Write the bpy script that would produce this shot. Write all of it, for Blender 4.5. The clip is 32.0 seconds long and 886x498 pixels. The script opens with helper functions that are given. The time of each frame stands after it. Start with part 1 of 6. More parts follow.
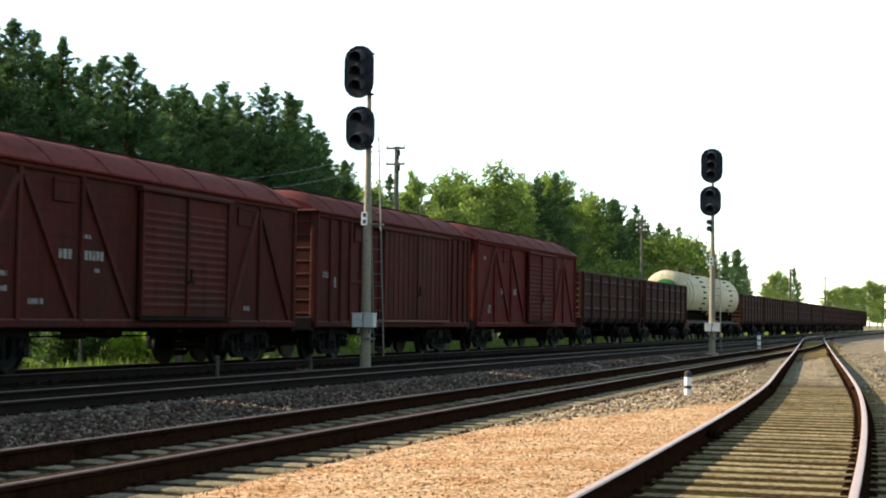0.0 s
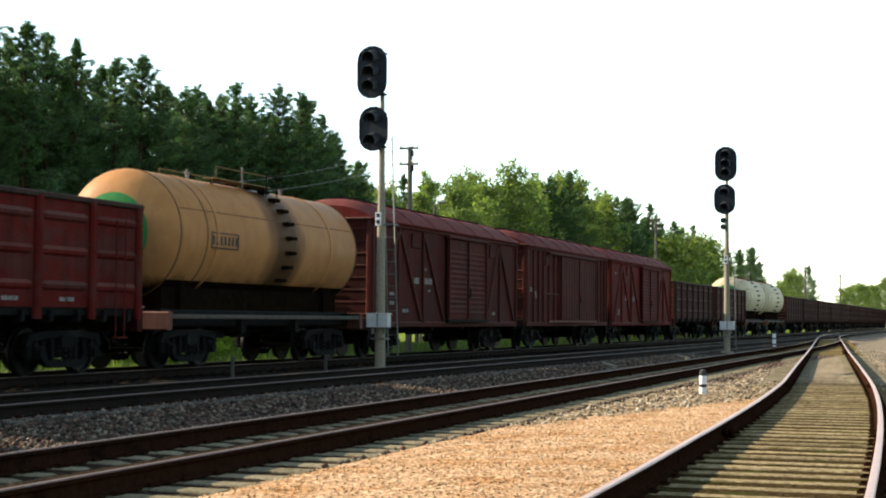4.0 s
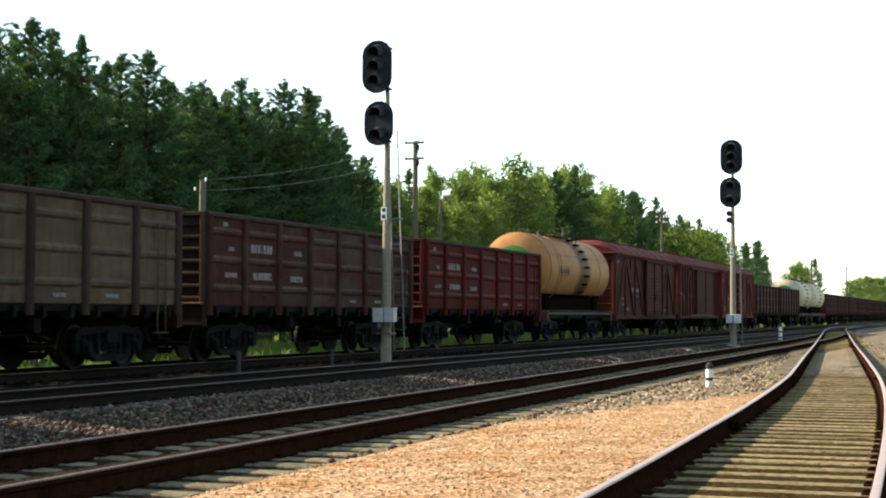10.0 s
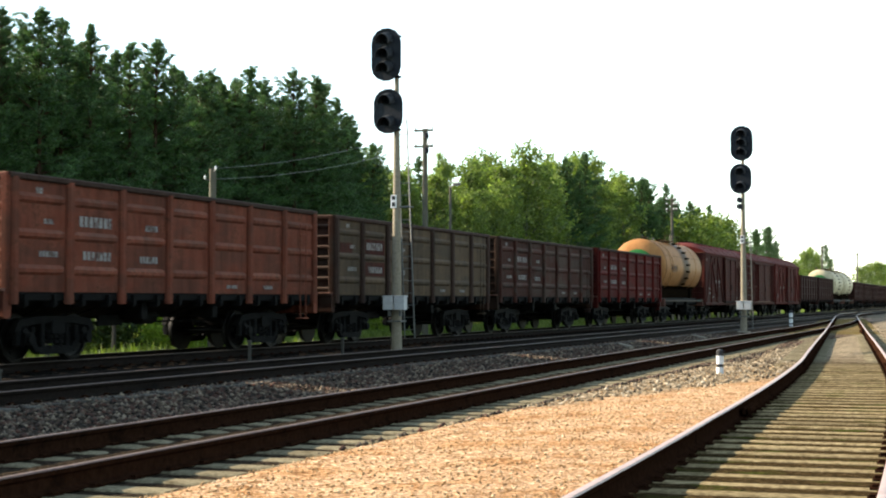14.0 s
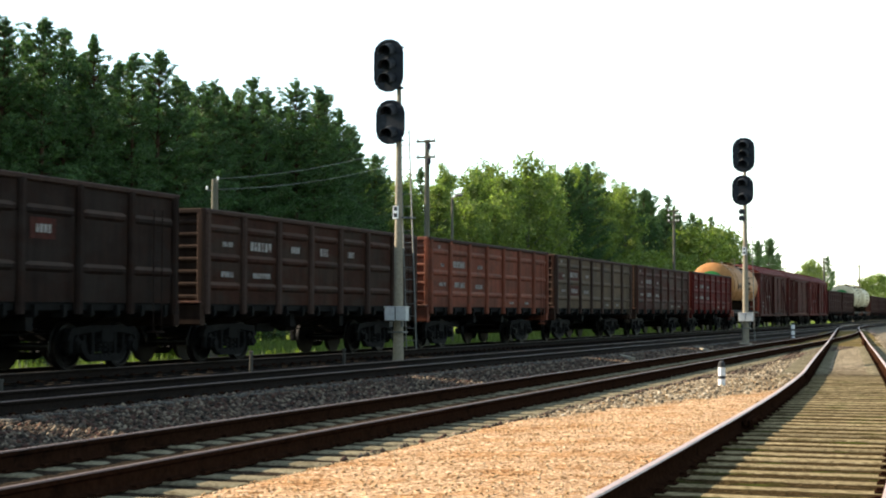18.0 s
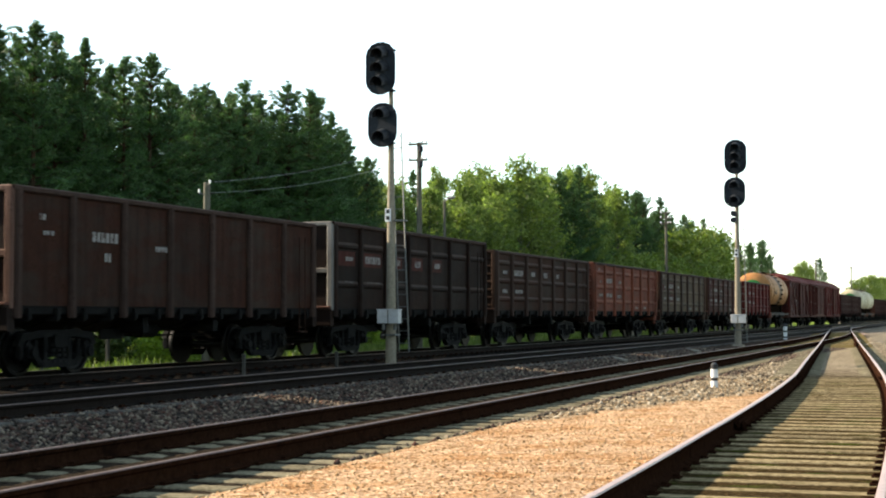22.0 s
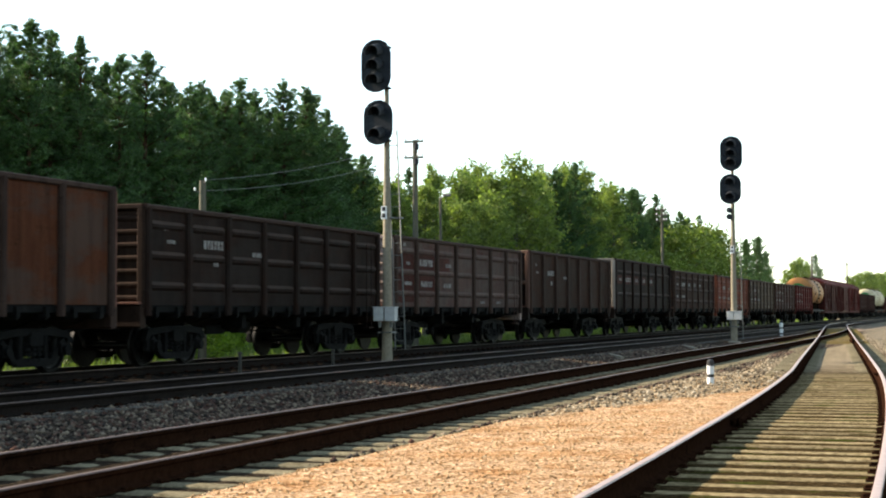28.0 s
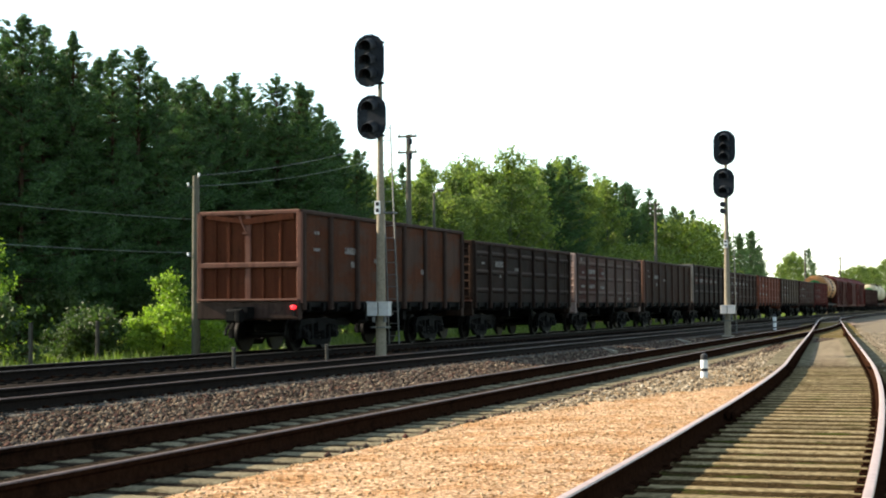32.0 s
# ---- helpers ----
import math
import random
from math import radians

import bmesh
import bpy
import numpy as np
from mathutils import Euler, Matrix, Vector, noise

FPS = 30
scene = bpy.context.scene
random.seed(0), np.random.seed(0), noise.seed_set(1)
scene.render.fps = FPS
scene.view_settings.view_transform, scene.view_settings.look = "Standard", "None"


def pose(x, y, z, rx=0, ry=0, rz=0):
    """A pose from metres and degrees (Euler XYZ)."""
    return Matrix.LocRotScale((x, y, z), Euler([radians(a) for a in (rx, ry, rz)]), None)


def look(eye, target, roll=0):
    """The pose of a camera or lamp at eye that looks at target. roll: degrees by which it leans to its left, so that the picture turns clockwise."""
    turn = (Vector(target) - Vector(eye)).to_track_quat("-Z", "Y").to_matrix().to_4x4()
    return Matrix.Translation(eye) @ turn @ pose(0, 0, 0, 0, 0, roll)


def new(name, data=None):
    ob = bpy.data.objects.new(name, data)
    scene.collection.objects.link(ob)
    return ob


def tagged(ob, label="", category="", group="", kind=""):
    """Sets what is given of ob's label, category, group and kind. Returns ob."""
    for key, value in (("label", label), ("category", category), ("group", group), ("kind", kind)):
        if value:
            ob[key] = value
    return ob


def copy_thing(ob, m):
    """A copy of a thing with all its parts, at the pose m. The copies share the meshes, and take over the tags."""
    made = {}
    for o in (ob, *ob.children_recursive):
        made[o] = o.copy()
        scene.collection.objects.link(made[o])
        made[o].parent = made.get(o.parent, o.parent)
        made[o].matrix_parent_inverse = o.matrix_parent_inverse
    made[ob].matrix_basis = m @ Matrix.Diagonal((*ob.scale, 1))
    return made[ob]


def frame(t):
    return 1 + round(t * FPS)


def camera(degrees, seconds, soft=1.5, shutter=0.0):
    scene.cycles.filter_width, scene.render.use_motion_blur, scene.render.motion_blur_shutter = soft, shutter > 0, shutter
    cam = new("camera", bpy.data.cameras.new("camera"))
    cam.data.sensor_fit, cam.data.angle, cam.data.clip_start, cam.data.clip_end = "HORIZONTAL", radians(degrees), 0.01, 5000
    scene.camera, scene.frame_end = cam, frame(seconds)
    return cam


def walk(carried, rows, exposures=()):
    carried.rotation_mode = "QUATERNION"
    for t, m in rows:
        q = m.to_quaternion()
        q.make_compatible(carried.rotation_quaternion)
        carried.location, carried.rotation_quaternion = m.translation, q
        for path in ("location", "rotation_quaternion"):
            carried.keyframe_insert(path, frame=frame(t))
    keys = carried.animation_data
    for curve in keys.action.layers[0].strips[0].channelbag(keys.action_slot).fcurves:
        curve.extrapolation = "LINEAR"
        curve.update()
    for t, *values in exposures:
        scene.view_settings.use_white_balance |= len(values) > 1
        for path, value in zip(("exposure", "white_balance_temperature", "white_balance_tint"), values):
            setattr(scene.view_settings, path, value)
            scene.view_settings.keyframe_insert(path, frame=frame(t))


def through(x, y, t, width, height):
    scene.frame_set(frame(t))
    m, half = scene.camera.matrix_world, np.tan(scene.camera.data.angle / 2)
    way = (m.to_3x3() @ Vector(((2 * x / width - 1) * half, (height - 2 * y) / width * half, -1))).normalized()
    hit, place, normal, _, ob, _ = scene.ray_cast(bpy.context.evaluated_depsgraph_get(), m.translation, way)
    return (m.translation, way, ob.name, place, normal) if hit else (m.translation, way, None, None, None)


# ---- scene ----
cam = camera(33.639, 32.0, 2.0, 0.4)


def aim(yaw, pitch, roll):
    """Pose of the tripodless camera: degrees to the left of the tracks, up, and of lean."""
    return pose(0, 0, 1.187, 90 + pitch, 0, yaw) @ pose(0, 0, 0, 0, 0, roll)


walk(cam, [
    (0, aim(19.709, 2.750, 0.731)),
    (0.5, aim(19.739, 2.795, 0.677)),
    (1, aim(19.831, 2.885, 0.651)),
    (1.5, aim(19.838, 2.975, 0.565)),
    (2, aim(19.967, 2.970, 0.462)),
    (2.5, aim(20.126, 2.882, 0.461)),
    (3, aim(20.211, 2.765, 0.464)),
    (3.5, aim(20.235, 2.734, 0.462)),
    (5.5, aim(20.335, 2.753, 0.317)),
    (6, aim(20.363, 2.735, 0.296)),
    (6.5, aim(20.367, 2.710, 0.258)),
    (7, aim(20.222, 2.639, 0.203)),
    (7.5, aim(20.449, 2.643, 0.250)),
    (8, aim(20.515, 2.649, 0.239)),
    (8.5, aim(20.513, 2.610, 0.238)),
    (9, aim(20.467, 2.541, 0.228)),
    (9.5, aim(20.450, 2.501, 0.237)),
    (10, aim(20.478, 2.517, 0.211)),
    (10.5, aim(20.541, 2.517, 0.211)),
    (11, aim(20.607, 2.553, 0.207)),
    (11.5, aim(20.632, 2.539, 0.105)),
    (12, aim(20.638, 2.473, 0.059)),
    (12.5, aim(20.707, 2.334, -0.024)),
    (13, aim(20.787, 2.193, -0.082)),
    (13.5, aim(20.809, 2.092, -0.079)),
    (14, aim(20.867, 2.034, -0.016)),
    (14.5, aim(20.869, 2.047, 0.017)),
    (16.5, aim(20.823, 2.358, 0.344)),
    (17, aim(20.879, 2.428, 0.304)),
    (17.5, aim(20.888, 2.462, 0.171)),
    (18, aim(20.941, 2.461, 0.127)),
    (18.5, aim(20.892, 2.424, 0.037)),
    (19, aim(20.850, 2.449, 0.133)),
    (19.5, aim(20.790, 2.501, 0.149)),
    (20, aim(20.767, 2.584, 0.067)),
    (20.5, aim(20.757, 2.647, 0.057)),
    (21, aim(20.724, 2.672, -0.112)),
    (21.5, aim(20.716, 2.648, -0.125)),
    (22, aim(20.644, 2.566, -0.051)),
    (22.5, aim(20.589, 2.535, -0.075)),
    (23, aim(20.492, 2.472, -0.033)),
    (23.5, aim(20.501, 2.433, -0.031)),
    (24, aim(20.521, 2.434, -0.075)),
    (24.5, aim(20.592, 2.479, -0.046)),
    (25, aim(20.581, 2.500, -0.067)),
    (25.5, aim(20.647, 2.496, -0.047)),
    (27.5, aim(20.593, 2.531, -0.201)),
    (28, aim(20.489, 2.464, -0.203)),
    (28.5, aim(20.519, 2.472, -0.202)),
    (29, aim(20.449, 2.526, -0.180)),
    (29.5, aim(20.386, 2.522, -0.163)),
    (30, aim(20.354, 2.425, -0.179)),
    (30.5, aim(20.217, 2.283, -0.232)),
    (31, aim(20.186, 2.228, -0.206)),
    (31.5, aim(20.238, 2.211, -0.274)),
    (32, aim(20.242, 2.258, -0.335)),
], [(t, ev, 6980, 12) for t, ev in ((0, 1.70), (8, 1.72), (11, 1.77), (14, 1.91), (17, 1.85), (19, 1.81), (32, 1.80))])

# ---- daylight: low sun from beyond the train, almost square to the tracks ----
SUN_ELEV, SUN_TURN = 26.0, 265.0
world = bpy.data.worlds.new("sky")
scene.world = world
world.use_nodes = True
wn = world.node_tree.nodes
sky = wn.new("ShaderNodeTexSky")
sky.sky_type, sky.sun_disc = "NISHITA", False
sky.sun_elevation, sky.sun_rotation = radians(SUN_ELEV), radians(SUN_TURN)
sky.air_density, sky.dust_density, sky.ozone_density = 1.2, 0.05, 1.6
# thin summer haze: the sky's blue is washed out towards white
haze = wn.new("ShaderNodeHueSaturation")
haze.inputs["Saturation"].default_value = 0.62
cool = wn.new("ShaderNodeMix")
cool.data_type, cool.blend_type = "RGBA", "MULTIPLY"
cool.inputs[0].default_value, cool.inputs[7].default_value = 1.0, (0.84, 1.0, 1.06, 1)
world.node_tree.links.new(sky.outputs[0], haze.inputs["Color"])
world.node_tree.links.new(haze.outputs[0], cool.inputs[6])
world.node_tree.links.new(cool.outputs[2], wn["Background"].inputs[0])
wn["Background"].inputs[1].default_value = 0.12
sun = new("sun", bpy.data.lights.new("sun", "SUN"))
sun.data.energy, sun.data.angle, sun.data.color = 5.0, radians(0.6), (1.0, 0.90, 0.75)
a, e = radians(SUN_TURN), radians(SUN_ELEV)
sun.matrix_world = look((0, 0, 60), Vector((0, 0, 60)) - Vector((math.sin(a) * math.cos(e), math.cos(a) * math.cos(e), math.sin(e))))

# ---- mesh tools ----
class MB:
    """Gathers vertices and faces of one part."""

    def __init__(self):
        self.v, self.f = [], []

    def add(self, vs, fs):
        n = len(self.v)
        self.v += [tuple(p) for p in vs]
        self.f += [tuple(i + n for i in q) for q in fs]
        return self

    def box(self, c, s, ch=0.0, m=None):
        """Box at centre c of size s; ch chamfers the edges that run along the longest side."""
        x, y, z = (k / 2 for k in s)
        k = max(range(3), key=lambda i: s[i])
        if ch <= 0:
            vs = [(i, j, l) for i in (-x, x) for j in (-y, y) for l in (-z, z)]
            fs = [(0, 1, 3, 2), (4, 6, 7, 5), (0, 4, 5, 1), (2, 3, 7, 6), (0, 2, 6, 4), (1, 5, 7, 3)]
        else:
            h = (x, y, z)
            i, j = (k + 1) % 3, (k + 2) % 3
            a, b = h[i], h[j]
            ring = [(a, b - ch), (a - ch, b), (ch - a, b), (-a, b - ch), (-a, ch - b), (ch - a, -b), (a - ch, -b), (a, ch - b)]
            vs = []
            for e in (-h[k], h[k]):
                for p, q in ring:
                    w = [0, 0, 0]
                    w[k], w[i], w[j] = e, p, q
                    vs.append(tuple(w))
            fs = [(n, (n + 1) % 8, 8 + (n + 1) % 8, 8 + n) for n in range(8)] + [tuple(range(7, -1, -1)), tuple(range(8, 16))]
        if m is not None:
            vs = [m @ Vector(p) for p in vs]
        return self.add([(p[0] + c[0], p[1] + c[1], p[2] + c[2]) for p in vs], fs)

    def beam(self, p0, p1, w, d):
        """Square bar from p0 to p1, w wide and d deep."""
        a, b = Vector(p0), Vector(p1)
        q = (b - a).to_track_quat("Y", "Z").to_matrix()
        return self.box((a + b) / 2, (w, (b - a).length, d), 0, q)

    def cyl(self, p0, p1, r, n=12, r1=None, caps=True):
        a, b = Vector(p0), Vector(p1)
        r1 = r if r1 is None else r1
        q = (b - a).to_track_quat("Z", "Y").to_matrix()
        vs = []
        for p, k in ((a, r), (b, r1)):
            vs += [p + q @ Vector((k * math.cos(2 * math.pi * i / n), k * math.sin(2 * math.pi * i / n), 0)) for i in range(n)]
        fs = [(i, (i + 1) % n, n + (i + 1) % n, n + i) for i in range(n)]
        if caps:
            fs += [tuple(range(n - 1, -1, -1)), tuple(range(n, 2 * n))]
        return self.add(vs, fs)

    def lathe(self, pts, axis_at, n=32, along="Y"):
        """Turns (distance along the axis, radius) pairs about an axis through axis_at."""
        cx, cy, cz = axis_at
        vs = []
        for d, r in pts:
            for i in range(n):
                a = 2 * math.pi * i / n
                c, s = r * math.cos(a), r * math.sin(a)
                vs.append((cx + c, cy + d, cz + s) if along == "Y" else ((cx + d, cy + c, cz + s) if along == "X" else (cx + c, cy + s, cz + d)))
        fs = [(k * n + i, k * n + (i + 1) % n, (k + 1) * n + (i + 1) % n, (k + 1) * n + i) for k in range(len(pts) - 1) for i in range(n)]
        fs += [tuple(range(n - 1, -1, -1)), tuple((len(pts) - 1) * n + i for i in range(n))]
        return self.add(vs, fs)

    def prism(self, prof, y0, y1, axis="Y"):
        """Closed outline in (x, z) drawn out along y (or (y, z) along x)."""
        n = len(prof)
        vs = [((p, y, q) if axis == "Y" else (y, p, q)) for y in (y0, y1) for p, q in prof]
        fs = [(i, (i + 1) % n, n + (i + 1) % n, n + i) for i in range(n)] + [tuple(range(n - 1, -1, -1)), tuple(range(n, 2 * n))]
        return self.add(vs, fs)

    def mesh(self, name, material=None, smooth=False):
        me = bpy.data.meshes.new(name)
        me.from_pydata(self.v, [], self.f)
        bm = bmesh.new()
        bm.from_mesh(me)
        bmesh.ops.recalc_face_normals(bm, faces=bm.faces)
        bm.to_mesh(me)
        bm.free()
        if smooth:
            me.shade_smooth()
            me.set_sharp_from_angle(angle=radians(38))
        if material:
            me.materials.append(material)
        return me


def quick_mesh(name, v, f, material, smooth=False):
    """Mesh from numpy arrays of vertices and of equal-sized faces."""
    me = bpy.data.meshes.new(name)
    k = f.shape[1]
    me.vertices.add(len(v))
    me.vertices.foreach_set("co", np.ascontiguousarray(v, dtype=np.float32).ravel())
    me.loops.add(f.size)
    me.loops.foreach_set("vertex_index", np.ascontiguousarray(f, dtype=np.int32).ravel())
    me.polygons.add(len(f))
    me.polygons.foreach_set("loop_start", np.arange(0, f.size, k, dtype=np.int32))
    me.update(calc_edges=True)
    me.validate()
    if smooth:
        me.shade_smooth()
    me.materials.append(material)
    return me


def part(name, mb, material, parent, label="", smooth=False, at=None):
    """ONE mesh object under a thing or a part. mb: an MB or a mesh to share."""
    me = mb.mesh(name, material, smooth) if isinstance(mb, MB) else mb
    ob = new(name, me)
    ob.parent = parent
    if at is not None:
        ob.matrix_local = at
    if label:
        tagged(ob, label)
    return ob


def thing(name, label, category, group="", at=None, kind=""):
    ob = new(name)
    ob.empty_display_size = 0.2
    if at is not None:
        ob.matrix_world = at
    return tagged(ob, label, category, group, kind)


# ---- materials ----
def tree_of(name):
    m = bpy.data.materials.new(name)
    m.use_nodes = True
    nt = m.node_tree
    return m, nt, nt.nodes["Principled BSDF"]


def node(nt, kind, **kw):
    n = nt.nodes.new("ShaderNode" + kind)
    for k, v in kw.items():
        n.inputs[k.replace("_", " ")].default_value = v
    return n


def ramp(nt, stops):
    n = nt.nodes.new("ShaderNodeValToRGB")
    el = n.color_ramp.elements
    while len(el) < len(stops):
        el.new(0.5)
    for e, (p, c) in zip(el, stops):
        e.position, e.color = p, (*c, 1) if len(c) == 3 else c
    return n


def mixc(nt, fac, a, b, mode="MIX"):
    n = nt.nodes.new("ShaderNodeMix")
    n.data_type, n.blend_type = "RGBA", mode
    for sock, val in ((n.inputs[0], fac), (n.inputs[6], a), (n.inputs[7], b)):
        if isinstance(val, (int, float)):
            sock.default_value = val
        elif isinstance(val, tuple):
            sock.default_value = (*val, 1)
        else:
            nt.links.new(val, sock)
    return n.outputs[2]


def math_node(nt, op, a, b=None, clamp=False):
    n = nt.nodes.new("ShaderNodeMath")
    n.operation, n.use_clamp = op, clamp
    for sock, val in ((n.inputs[0], a), (n.inputs[1], b)):
        if val is None:
            continue
        if isinstance(val, (int, float)):
            sock.default_value = val
        else:
            nt.links.new(val, sock)
    return n.outputs[0]


def noise_tex(nt, vec, scale, detail=4.0, rough=0.6, stretch=None):
    if stretch:
        mp = nt.nodes.new("ShaderNodeMapping")
        mp.inputs["Scale"].default_value = stretch
        nt.links.new(vec, mp.inputs[0])
        vec = mp.outputs[0]
    n = node(nt, "TexNoise", Scale=scale, Detail=detail, Roughness=rough)
    nt.links.new(vec, n.inputs["Vector"])
    return n.outputs[0]


def coords(nt, world_space=False, shuffle=False):
    if world_space:
        return nt.nodes.new("ShaderNodeNewGeometry").outputs["Position"]
    tc = nt.nodes.new("ShaderNodeTexCoord").outputs["Object"]
    if not shuffle:
        return tc
    oi = nt.nodes.new("ShaderNodeObjectInfo")
    vm = nt.nodes.new("ShaderNodeVectorMath")
    vm.operation = "MULTIPLY_ADD"
    nt.links.new(oi.outputs["Random"], vm.inputs[0])
    vm.inputs[1].default_value = (37.0, 53.0, 19.0)
    nt.links.new(tc, vm.inputs[2])
    return vm.outputs[0]


def bump(nt, bsdf, height, dist, strength=1.0):
    b = node(nt, "Bump", Strength=strength, Distance=dist)
    nt.links.new(height, b.inputs["Height"])
    nt.links.new(b.outputs[0], bsdf.inputs["Normal"])


def surface(name, c0, c1, scale=6.0, rough=0.7, metal=0.0, c2=None, patch=0.6, patch_scale=1.2, bumpy=0.004, world_space=False, stretch=None, spec=0.10, vary=0.0, edge=(0.35, 0.65)):
    """General weathered surface: two tones in fine grain, a third in larger patches, relief, random tint per object."""
    m, nt, b = tree_of(name)
    vec = coords(nt, world_space, not world_space)
    fine = noise_tex(nt, vec, scale, 6, 0.65, stretch)
    col = ramp(nt, [(edge[0], c0), (edge[1], c1)])
    nt.links.new(fine, col.inputs[0])
    out = col.outputs[0]
    if c2:
        big = noise_tex(nt, vec, patch_scale, 5, 0.7, stretch)
        r = ramp(nt, [(patch, (0, 0, 0)), (min(patch + 0.12, 1.0), (1, 1, 1))])
        nt.links.new(big, r.inputs[0])
        out = mixc(nt, r.outputs[0], out, c2)
    if vary:
        oi = nt.nodes.new("ShaderNodeObjectInfo")
        k = math_node(nt, "MULTIPLY_ADD", oi.outputs["Random"], vary)
        nt.nodes[-1].inputs[2].default_value = 1 - vary / 2
        hs = nt.nodes.new("ShaderNodeHueSaturation")
        nt.links.new(k, hs.inputs["Value"])
        nt.links.new(out, hs.inputs["Color"])
        out = hs.outputs[0]
    nt.links.new(out, b.inputs["Base Color"])
    rr = math_node(nt, "MULTIPLY_ADD", fine, 0.25)
    nt.nodes[-1].inputs[2].default_value = rough - 0.12
    nt.links.new(rr, b.inputs["Roughness"])
    b.inputs["Metallic"].default_value = metal
    b.inputs["Specular IOR Level"].default_value = spec
    if bumpy:
        bump(nt, b, fine, bumpy, 0.8)
    return m


def stones(name, tones):
    """Loose stones, each with a tone of its own, and a little grain."""
    m, nt, b = tree_of(name)
    g = nt.nodes.new("ShaderNodeNewGeometry")
    c = ramp(nt, [((k + 0.5) / len(tones), t) for k, t in enumerate(tones)])
    nt.links.new(g.outputs["Random Per Island"], c.inputs[0])
    grain = noise_tex(nt, g.outputs["Position"], 40, 3, 0.7)
    shade = ramp(nt, [(0.3, (0.65, 0.65, 0.65)), (0.7, (1.15, 1.15, 1.15))])
    nt.links.new(grain, shade.inputs[0])
    nt.links.new(mixc(nt, 1.0, c.outputs[0], shade.outputs[0], "MULTIPLY"), b.inputs["Base Color"])
    b.inputs["Roughness"].default_value = 0.9
    b.inputs["Specular IOR Level"].default_value = 0.02
    return m


def wagon_paint(name, paint, faded, rust, rusty=0.58, streak=0.38, rough=0.72, dusty=0.40, mud=None):
    """Old freight-wagon paint: fading, rust in patches, streaks running down, grime."""
    m, nt, b = tree_of(name)
    vec = coords(nt, False, True)
    fine = noise_tex(nt, vec, 14, 6, 0.7)
    mid = noise_tex(nt, vec, 2.2, 5, 0.65)
    run = noise_tex(nt, vec, 5.0, 4, 0.6, (1.0, 1.0, 0.10))
    c = ramp(nt, [(0.3, paint), (0.7, faded)])
    nt.links.new(mid, c.inputs[0])
    spots = math_node(nt, "MULTIPLY_ADD", fine, 0.5)
    nt.links.new(math_node(nt, "MULTIPLY", mid, 0.5), nt.nodes[-2].inputs[2])
    r = ramp(nt, [(rusty - 0.06, (0, 0, 0)), (rusty + 0.06, (1, 1, 1))])
    nt.links.new(spots, r.inputs[0])
    out = mixc(nt, r.outputs[0], c.outputs[0], rust)
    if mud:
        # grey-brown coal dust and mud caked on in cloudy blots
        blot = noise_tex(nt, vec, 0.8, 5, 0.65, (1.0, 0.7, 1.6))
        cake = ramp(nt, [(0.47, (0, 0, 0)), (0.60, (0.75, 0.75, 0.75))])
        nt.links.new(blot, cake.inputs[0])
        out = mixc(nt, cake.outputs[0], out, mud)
    s = ramp(nt, [(0.45, (1, 1, 1)), (0.72, (1 - streak, 1 - streak, 1 - streak))])
    nt.links.new(run, s.inputs[0])
    out = mixc(nt, 1.0, out, s.outputs[0], "MULTIPLY")
    # pale dust on ledges and ridges, with sky light painted on upward faces
    nz = nt.nodes.new("ShaderNodeSeparateXYZ")
    nt.links.new(nt.nodes.new("ShaderNodeNewGeometry").outputs["Normal"], nz.inputs[0])
    dust_skylight = math_node(nt, "MULTIPLY", math_node(nt, "MULTIPLY", nz.outputs[2], dusty, True), math_node(nt, "ADD", mid, 0.3), True)
    out = mixc(nt, dust_skylight, out, (0.13, 0.095, 0.075))
    oi = nt.nodes.new("ShaderNodeObjectInfo")
    k = math_node(nt, "MULTIPLY_ADD", oi.outputs["Random"], 0.36)
    nt.nodes[-1].inputs[2].default_value = 0.97
    hs = nt.nodes.new("ShaderNodeHueSaturation")
    nt.links.new(k, hs.inputs["Value"])
    nt.links.new(out, hs.inputs["Color"])
    nt.links.new(hs.outputs[0], b.inputs["Base Color"])
    rr = math_node(nt, "MULTIPLY_ADD", fine, 0.3)
    nt.nodes[-1].inputs[2].default_value = rough - 0.15
    nt.links.new(rr, b.inputs["Roughness"])
    b.inputs["Specular IOR Level"].default_value = 0.03
    bump(nt, b, fine, 0.004, 0.7)
    return m


